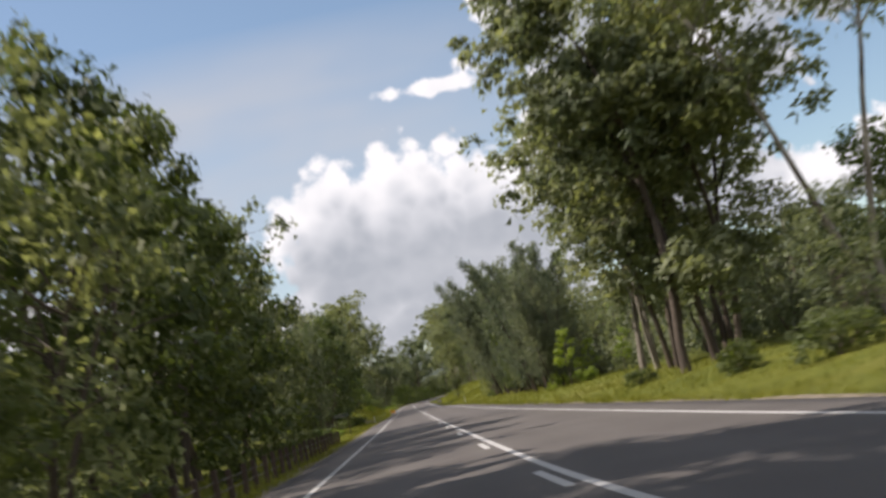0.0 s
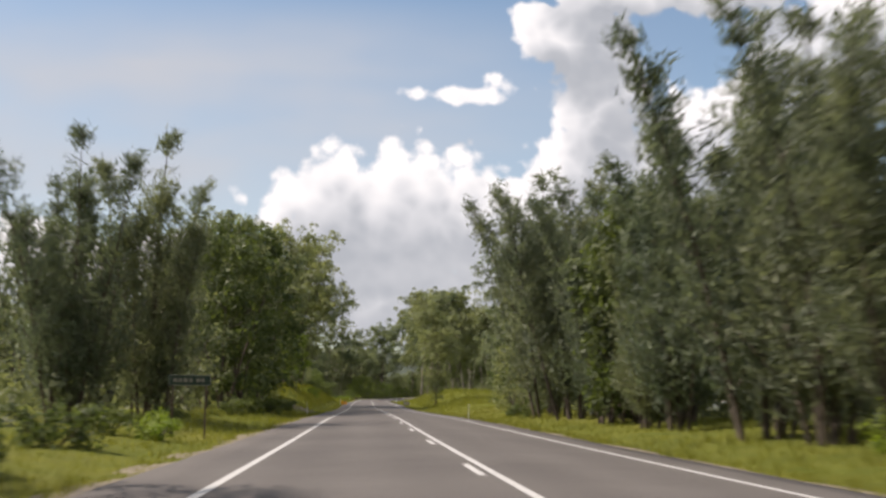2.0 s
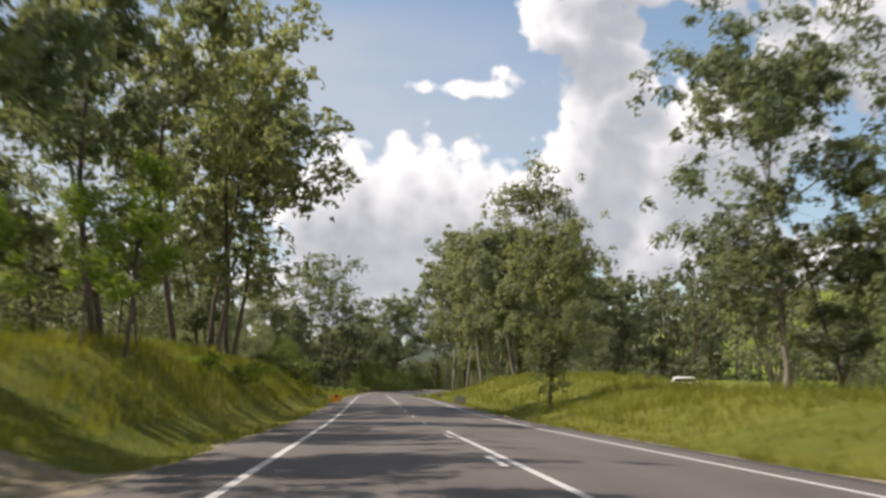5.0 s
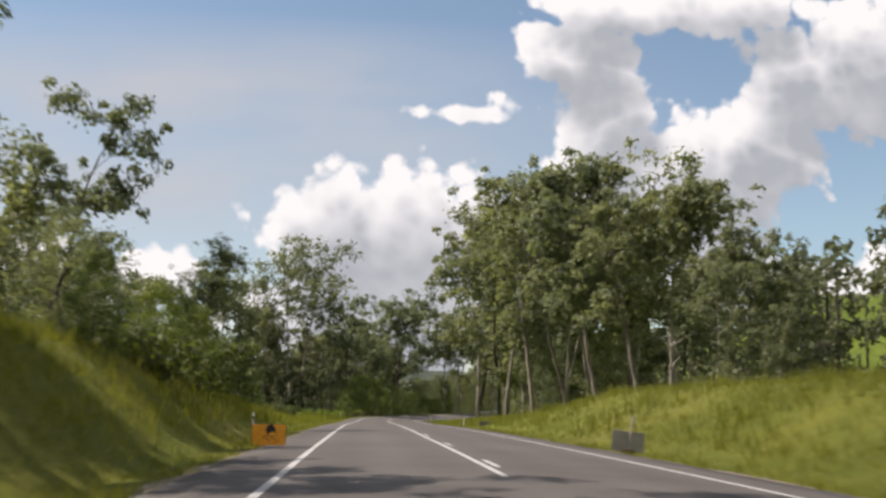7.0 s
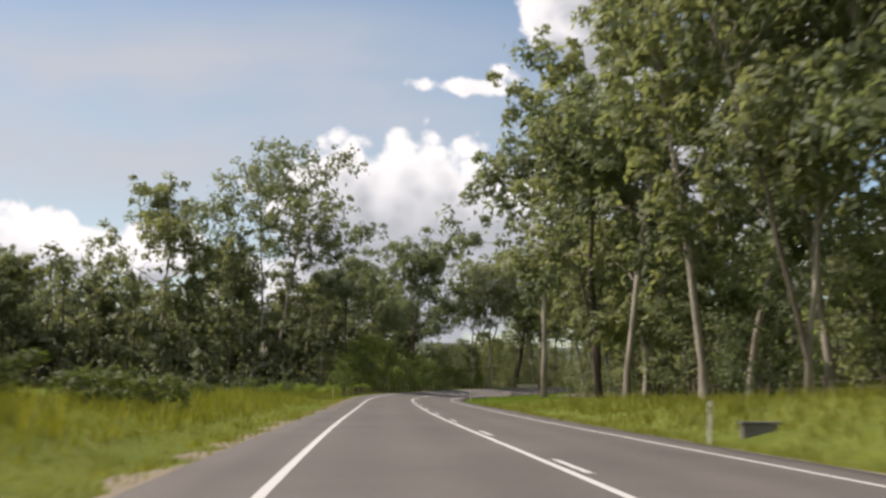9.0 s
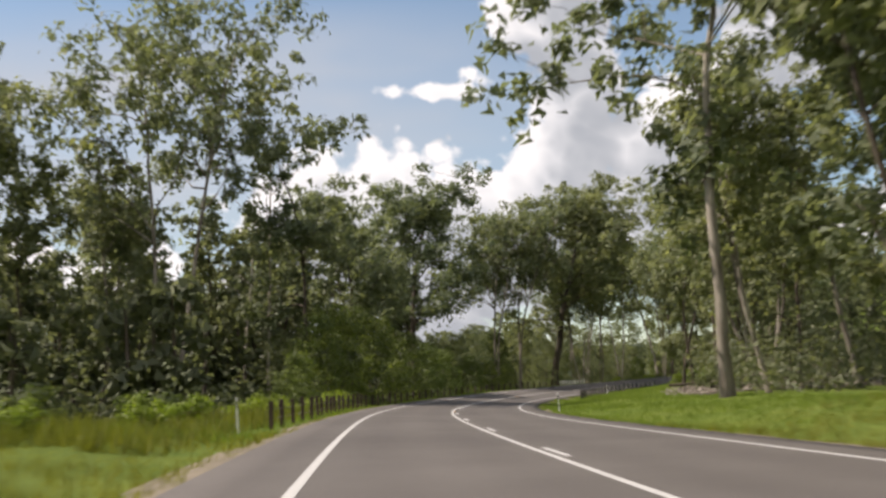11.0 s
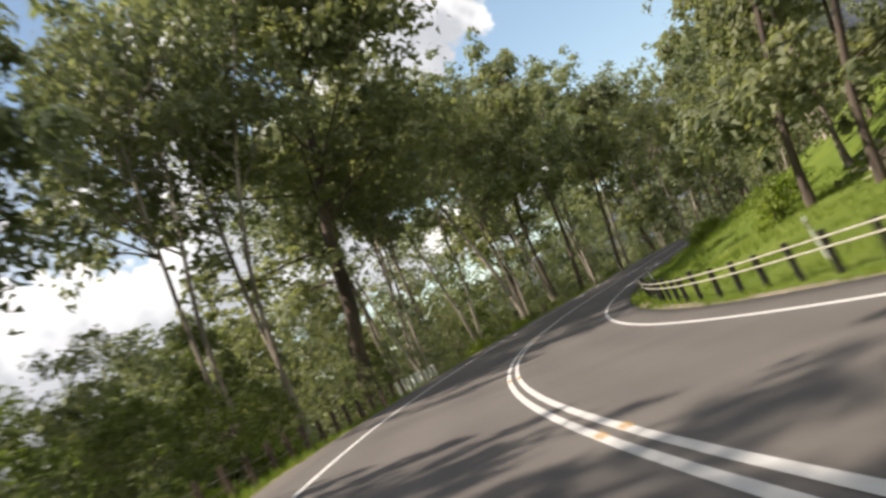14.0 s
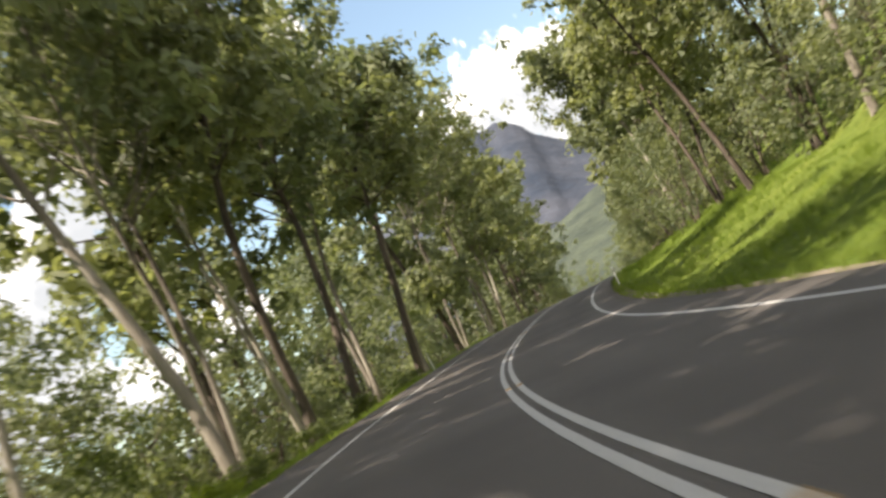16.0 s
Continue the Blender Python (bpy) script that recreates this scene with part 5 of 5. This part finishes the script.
fence("post_and_wire_fence", 18, 72, 2.2, -6.1, 0.85, 0.14, (0.62, 0.36), "rail_grey", "dark weathered timber posts with sagging wires in shade", 0.012, 2)
fence("post_and_rail_fence", 364, 442, 2.35, lambda s: float(np.interp(s, (364, 375, 403, 442), (-6.1, -5.7, -6.6, -6.6))), 0.92, 0.13, (0.66, 0.38), "rail_grey", "reddish-brown timber posts with thin grey rails along the bend", 0.009, 3)
fence("post_and_rail_fence", 445, 476, 2.2, -6.8, 0.92, 0.15, (0.7, 0.42), "rail_grey", "dark timber posts with thin rails above the drop", 0.009, 4)
fence("guard_rail", 432, 480, 2.1, lambda s: float(np.interp(s, (427, 440, 455, 480), (6.5, 5.9, 5.35, 5.45))), 0.80, 0.12, (0.70, 0.52), "rail_white", "black timber posts carrying two white guard rails", 0.03, 5, "black", True)
fence("farm_fence", 296, 350, 4.2, 17.5, 1.1, 0.13, (1.0, 0.7, 0.4), "rail_grey", "grey split farm fence posts with wires on the bank", 0.006, 6)
fence("white_post_row", 481, 489.5, 1.05, -8.4, 1.15, 0.15, (1.0,), "rail_white", "white painted posts and rail in the weeds outside the bend", 0.03, 7, "plastic")


def guide_post_proto():
    root = tagged(new("guide_post"), "slim white plastic guide post with dark reflector", "guide post", "guide posts")
    bm = box_bm((0.072, 0.022, 1.25), (0, 0, 0.375), 0.006)
    for v in bm.verts:
        if v.co.z > 0.9:
            v.co.x *= 0.8
    part("post", bm, M["plastic"], root)
    part("reflector", box_bm((0.042, 0.010, 0.20), (0, -0.015, 0.80), 0.004), M["black"], root, "dark reflector strip")
    return root


gp = guide_post_proto()
spots = ((131.6, 5.3, 3), (140.3, -5.8, -4), (242.5, -5.5, 0), (294, 5.3, 2), (361.2, -6.7, -2), (387.5, 5.4, -3), (446.5, 6.9, -5), (487.8, 5.75, -4), (540.8, 5.0, 3), (541, -5.5, -3))
for k, (s, d, lean) in enumerate(spots):
    m = facing(s, d) @ Matrix.Rotation(radians(lean), 4, "Y")
    if k == 0:
        gp.matrix_basis = m
    else:
        copy_thing(gp, m)


def slippery_sign(s, d):
    root = tagged(new("warning_sign"), "orange temporary warning sign with skidding car, standing on grass", "road sign")
    root.matrix_basis = facing(s, d, 0.03, 3) @ Matrix.Rotation(radians(-6), 4, "X")
    part("panel", box_bm((0.92, 0.02, 0.58), (0, 0, 0.32), 0.008), M["orange"], root)
    part("border", box_bm((0.95, 0.016, 0.61), (0, 0.004, 0.32), 0.008), M["black"], root)
    for x in (-0.36, 0.36):
        part("leg", box_bm((0.03, 0.03, 0.42), (x, 0.10, 0.12), 0.004, Matrix.Rotation(radians(-14), 4, "X")), M["sheet"], root)
    tilt = Matrix.Translation((0.05, -0.013, 0.46)) @ Matrix.Rotation(radians(-14), 4, "Y")
    car = part("car_symbol", box_bm((0.27, 0.006, 0.12), (0, 0, 0), 0.002, tilt), M["black"], root)
    part("cabin", box_bm((0.19, 0.006, 0.09), (0, 0, 0.10), 0.002, tilt), M["black"], car)
    for x in (-0.1, 0.1):
        part("wheel", box_bm((0.05, 0.006, 0.05), (x, 0, -0.08), 0.002, tilt), M["black"], car)
    for x0 in (-0.20, 0.02):
        v, f = tube_np([(x0 + 0.22, -0.012, 0.31), (x0 + 0.02, -0.012, 0.28), (x0 + 0.06, -0.012, 0.24), (x0 + 0.26, -0.012, 0.19), (x0 + 0.16, -0.012, 0.11)], [0.010] * 5, 5)
        part("skid_mark", mesh_np("skid_mark", v, f, M["black"]), M["black"], root)


slippery_sign(240.4, -4.85)


def sign_back(s, d):
    root = tagged(new("temporary_sign"), "grey metal back of a low sign on a leaning stake", "road sign")
    root.matrix_basis = facing(s, d, 0.02, 6)
    part("panel", box_bm((1.0, 0.018, 0.60), (0, 0, 0.34), 0.006, Matrix.Rotation(radians(6), 4, "Y")), M["sheet"], root)
    part("stake", box_bm((0.06, 0.05, 1.25), (0.02, -0.04, 0.48), 0.008, Matrix.Rotation(radians(9), 4, "Y")), M["dry"], root, "pale leaning timber stake")
    part("sandbag", box_bm((0.34, 0.30, 0.16), (0.0, -0.12, 0.06), 0.06), M["soil"], root)


sign_back(241.5, 5.45)


def culvert(s, d):
    root = tagged(new("drain_headwall"), "low dark stained concrete drain headwall in the grass", "drain")
    root.matrix_basis = facing(s, d, 0.02, 8)
    part("wall", box_bm((1.0, 0.16, 0.42), (0, 0, 0.02), 0.02), M["concrete"], root)
    part("cap", box_bm((1.08, 0.24, 0.07), (0, 0, 0.265), 0.012), M["concrete"], root)


culvert(296, 7.2)


def marker(s, d):
    bm = box_bm((0.10, 0.11, 0.028), (0, 0, 0.016), 0.008)
    for v in bm.verts:
        if v.co.z > 0.02:
            v.co.y *= 0.6
    me = bpy.data.meshes.new("road_marker")
    bm.to_mesh(me)
    bm.free()
    me.materials.append(M["amber"])
    ob = tagged(new("road_marker", me), "small amber raised reflector on the centre line", "road marker", "raised road markers")
    p = on_road(s, d)
    ob.matrix_basis = Matrix.Translation(Vector(p)) @ Matrix.Rotation(-float(np.interp(s, RS, RT)), 4, "Z")


marker(383.4, 0.0)
for s in (417.3, 433, 448.2, 474, 488.3, 503, 518, 533):
    for d in (-0.10, 0.11):
        marker(s, d + float(0.15 * step01(375, 430, s)))
marker(460.0, 0.26)



def place_sign(s, d):
    root = tagged(new("place_sign"), "dark green place-name sign on two thin posts in the shade", "road sign")
    root.matrix_basis = facing(s, d, 0.0, 4)
    panel = part("panel", box_bm((1.25, 0.014, 0.32), (0, 0, 1.70), 0.005), M["sign_green"], root)
    for z in (1.55, 1.85):
        part("border", box_bm((1.19, 0.004, 0.010), (0, -0.010, z), 0.001), M["sheet"], panel)
    for x in (-0.60, 0.60):
        part("border", box_bm((0.010, 0.004, 0.29), (x, -0.010, 1.70), 0.001), M["sheet"], panel)
    for z, row in ((1.70, ((-0.42, 0.10), (-0.28, 0.12), (-0.12, 0.11), (0.03, 0.10), (0.24, 0.10), (0.38, 0.09))),):
        for x, w in row:
            part("text_bar", box_bm((w, 0.004, 0.10), (x, -0.010, z), 0.001), M["rail_grey"], panel)
    for x in (-0.48, 0.48):
        part("post", box_bm((0.06, 0.05, 2.15), (x, 0.035, 0.775), 0.006), M["post"], root)
    part("brace", box_bm((1.1, 0.03, 0.04), (0, 0.025, 1.70), 0.004), M["post"], root)


place_sign(91, -6.85)


def shed(s, d):
    root = tagged(new("open_shed"), "low dark open shed with rusty iron roof among trees", "shed")
    root.matrix_basis = facing(s, d)
    prof, v = 22, []
    for i in range(prof + 1):
        y = -4.8 + 9.6 * i / prof
        z = 0.02 * (i % 2)
        v += [(-1.6, y, 2.35 + z), (1.6, y, 2.75 + z), (1.6, y, 2.71 + z), (-1.6, y, 2.31 + z)]
    f = [(a + 4 * i, b + 4 * i, b + 4 * (i + 1), a + 4 * (i + 1)) for i in range(prof) for a, b in ((0, 1), (1, 2), (2, 3), (3, 0))]
    part("roof", mesh_np("roof", v, np.array(f), M["iron"]), M["iron"], root)
    part("beam", box_bm((0.12, 9.4, 0.30), (1.5, 0, 2.55), 0.01), M["post"], root)
    for y in (-4.4, -1.5, 1.5, 4.4):
        for x in (-1.4, 1.4):
            part("post", box_bm((0.12, 0.12, 2.7), (x, y, 1.15), 0.01), M["post"], root)
    part("wall", box_bm((0.05, 9.2, 1.9), (-1.45, 0, 1.15), 0.005), M["iron"], root)


shed(111.5, -13.2)


def parked_car(s, d, turn, label):
    root = tagged(new("parked_car"), label, "car", "parked cars")
    root.matrix_basis = facing(s, d, -0.12, turn)
    bm = box_bm((1.78, 4.5, 0.62), (0, 0, 0.62), 0.12)
    part("body", bm, M["car_white"], root, smooth=True)
    bm = box_bm((1.56, 2.5, 0.58), (0, -0.2, 1.16), 0.14)
    for v in bm.verts:
        if v.co.z > 1.3:
            v.co.x *= 0.86
            v.co.y = -0.2 + (v.co.y + 0.2) * 0.72
    cab = part("cabin", bm, M["car_white"], root, smooth=True)
    for x in (-0.755, 0.755):
        part("side_window", box_bm((0.03, 1.7, 0.30), (x, -0.2, 1.16), 0.01), M["glass"], cab)
    for y in (-1.33, 0.93):
        part("window", box_bm((1.25, 0.05, 0.32), (0, y, 1.14), 0.01), M["glass"], cab)
    for x in (-0.82, 0.82):
        for y in (-1.4, 1.4):
            bm = bmesh.new()
            bmesh.ops.create_cone(bm, cap_ends=True, segments=18, radius1=0.33, radius2=0.33, depth=0.2, matrix=Matrix.Translation((x, y, 0.33)) @ Matrix.Rotation(radians(90), 4, "Y"))
            w = part("wheel", bm, M["tyre"], root)
            bm = bmesh.new()
            bmesh.ops.create_cone(bm, cap_ends=True, segments=14, radius1=0.19, radius2=0.17, depth=0.22, matrix=Matrix.Translation((x, y, 0.33)) @ Matrix.Rotation(radians(90), 4, "Y"))
            part("rim", bm, M["sheet"], w)


parked_car(246, 25.6, 82, "white parked car half hidden by paddock grass")
parked_car(128, 20.5, 80, "white parked car at the edge of the field")


def driveway(s0, s1):
    s, d = np.meshgrid(np.linspace(s0, s1, 26), np.linspace(-8.3, -4.7, 30), indexing="ij")
    p = on_road(s.ravel(), d.ravel())
    p[:, 2] = terrain(p[:, 0], p[:, 1]) + 0.07 + 0.02 * wave(p[:, 0], p[:, 1], 2.0, 31)
    edge = np.minimum(s.ravel() - s0, s1 - s.ravel()) / 1.2 + 0.5 * wave(p[:, 0], p[:, 1], 1.5, 33)
    p[:, 2] -= np.clip(0.6 - edge, 0, 1) * 0.25
    i = (np.arange(25)[:, None] * 30 + np.arange(29)[None]).ravel()
    f = np.stack([i, i + 1, i + 31, i + 30], -1)
    tagged(new("driveway", mesh_np("driveway", p, f, M["gravel"], smooth=True)), "pale gravel driveway meeting the asphalt", "driveway", kind="structure")


driveway(157, 166)


def shoulder(name, s0, s1, d0, d1, seed):
    s, d = np.meshgrid(np.arange(s0, s1, 1.2), np.linspace(d0, d1, 6), indexing="ij")
    k = s.shape[0]
    p = on_road(s.ravel(), d.ravel())
    w = wave(p[:, 0], p[:, 1], 1.1, seed)
    p[:, 2] = terrain(p[:, 0], p[:, 1]) + 0.015 + 0.04 * w
    i = (np.arange(k - 1)[:, None] * 6 + np.arange(5)[None]).ravel()
    f = np.stack([i, i + 1, i + 7, i + 6], -1)
    tagged(new(name, mesh_np(name, p, f, M["gravel"], smooth=True)), "strip of dusty gravel between asphalt and grass", "road shoulder", kind="structure")


shoulder("gravel_shoulder", -30, 640, -5.7, -4.86, 41)
shoulder("gravel_shoulder", -30, 640, 4.56, 5.15, 42)


def litter(name, s0, s1, d0, d1, seed):
    """Bare ground strewn with bark and leaves under the trees."""
    ss, k = np.linspace(s0, s1, int((s1 - s0) / 0.8)), np.linspace(0, 1, 12)
    S, K = np.meshgrid(ss, k, indexing="ij")
    D = d0 + (d1 - d0) * K + (1.2 * wave(S, S * 0.3, 0.35, seed) + 0.5 * wave(S, S * 0.7, 1.3, seed + 1)) * (1 - K)
    p = on_road(S.ravel(), D.ravel())
    p[:, 2] = terrain(p[:, 0], p[:, 1]) + 0.05 - 0.12 * (K.ravel() < 0.02)
    m = len(k)
    i = (np.arange(len(ss) - 1)[:, None] * m + np.arange(m - 1)[None]).ravel()
    tagged(new(name, mesh_np(name, p, np.stack([i, i + m, i + m + 1, i + 1], -1), M["litter"], smooth=True)), "brown leaf litter and bark under the eucalypts", "ground", kind="structure")


litter("leaf_litter", 404, 468, 13.5, 30, 81)


def chips(s0, s1, d0, d1, n, seed):
    """Shed bark, twigs and dead leaves lying on the bare ground."""
    rng = np.random.RandomState(seed)
    p = on_road(rng.uniform(s0, s1, n), rng.uniform(d0, d1, n))
    p[:, 2] = terrain(p[:, 0], p[:, 1]) + 0.08
    up = np.tile((0.0, 0.0, 1.0), (n, 1))
    v, f = leaves_np(p, 0.55, 0.13, rng, 0.0, None, up, True)
    tagged(new("shed_bark", mesh_np("shed_bark", v, f, M["dry"])), "shed strips of pale bark and dead twigs on bare soil", "bark litter", kind="stuff")


chips(404, 470, 13.5, 30, 1500, 91)


def fallen_log(s, d, length, r, turn, seed):
    rng = np.random.RandomState(seed)
    pts, rad = limb((-length / 2, 0, r * 0.8), (1, 0, 0.02), length, r, r * 0.7, rng, 0.10, 8)
    ob = tagged(new("fallen_log", mesh_np("fallen_log", *tube_np(pts, rad, 9), M["bark_dark"], smooth=True)), "dark fallen log lying in leaf litter", "log", "fallen logs")
    ob.matrix_basis = facing(s, d, 0, turn)


for k, (s, d, l, r, a) in enumerate(((424, 18.5, 5, 0.17, 70), (431, 18, 6, 0.2, 100), (418, 19, 4, 0.15, 60), (438, 20, 5, 0.18, 80), (442, 16, 5, 0.16, 20), (434, 22, 6, 0.2, 40), (448, 17.5, 4.5, 0.15, 110), (427, 21, 5, 0.16, 15))):
    fallen_log(s, d, l, r, a, 50 + k)


# ---------------------------------------------------------------- distance
def range_of_hills(name, centre, az0, az1, dist, crest, depth, mat, seed, label, n=150, m=26, jag=0.05):
    """A ridge seen from centre: its crest as elevation by azimuth, falling off to front and back."""
    az = np.radians(np.linspace(az0, az1, n))
    t = np.linspace(-1, 1, m)
    A, T = np.meshgrid(az, t, indexing="ij")
    R = dist + T * depth
    X, Y = centre[0] + R * np.sin(A), centre[1] + R * np.cos(A)
    top = np.interp(np.degrees(A), [c[0] for c in crest], [c[1] for c in crest])
    H = dist * np.tan(np.radians(top))
    k = 6.0 / depth
    shape = np.clip(1 - np.abs(T) ** 1.25, 0, 1)
    Z = H * shape * (1 + jag * 3 * (1 - shape) * wave(X, Y, k, seed)) + H * jag * (0.6 * wave(X, Y, k * 3, seed + 1) + 0.4 * wave(X, Y, k * 8, seed + 2)) * shape
    i = (np.arange(n - 1)[:, None] * m + np.arange(m - 1)[None]).ravel()
    f = np.stack([i, i + 1, i + m + 1, i + m], -1)
    ob = new(name, mesh_np(name, np.stack([X.ravel(), Y.ravel(), Z.ravel() - 4], -1), f, M[mat], smooth=True))
    tagged(ob, label, "mountain", kind="structure")


# the mountain's blue-grey is aerial haze, carried by its material
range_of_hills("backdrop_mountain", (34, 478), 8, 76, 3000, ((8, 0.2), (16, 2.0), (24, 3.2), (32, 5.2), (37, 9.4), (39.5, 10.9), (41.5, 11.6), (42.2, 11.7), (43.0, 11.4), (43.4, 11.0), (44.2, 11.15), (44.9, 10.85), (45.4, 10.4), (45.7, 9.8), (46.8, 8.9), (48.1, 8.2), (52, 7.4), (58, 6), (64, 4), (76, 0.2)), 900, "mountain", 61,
               "rocky mountain rising behind the forest, blue-grey haze in its colour", 330, 60, 0.02)
range_of_hills("backdrop_hill", (34, 478), 28, 92, 900, ((28, 0.1), (36, 1.6), (41, 3.4), (44, 5.2), (46, 5.8), (50, 6.4), (58, 7.0), (70, 6), (80, 3), (92, 0.1)), 320, "hill", 65, "hazy green wooded hill across the valley", 120, 26, 0.06)
range_of_hills("backdrop_hill", (0, 150), -75, 34, 2600, ((-75, 0.1), (-60, 2), (-40, 3.0), (-20, 2.4), (0, 2.8), (20, 2.2), (34, 0.1)), 700, "hill", 68, "low wooded hills along the horizon", 120, 20, 0.06)
# same haze-tinted material for the far ridge
range_of_hills("backdrop_hill", (0, 150), 20, 75, 2300, ((20, 2.6), (28, 3.6), (35, 2.8), (50, 2.4), (75, 2)), 600, "mountain", 69, "distant ridge beyond the paddock, blue haze in its colour", 120, 20, 0.06)
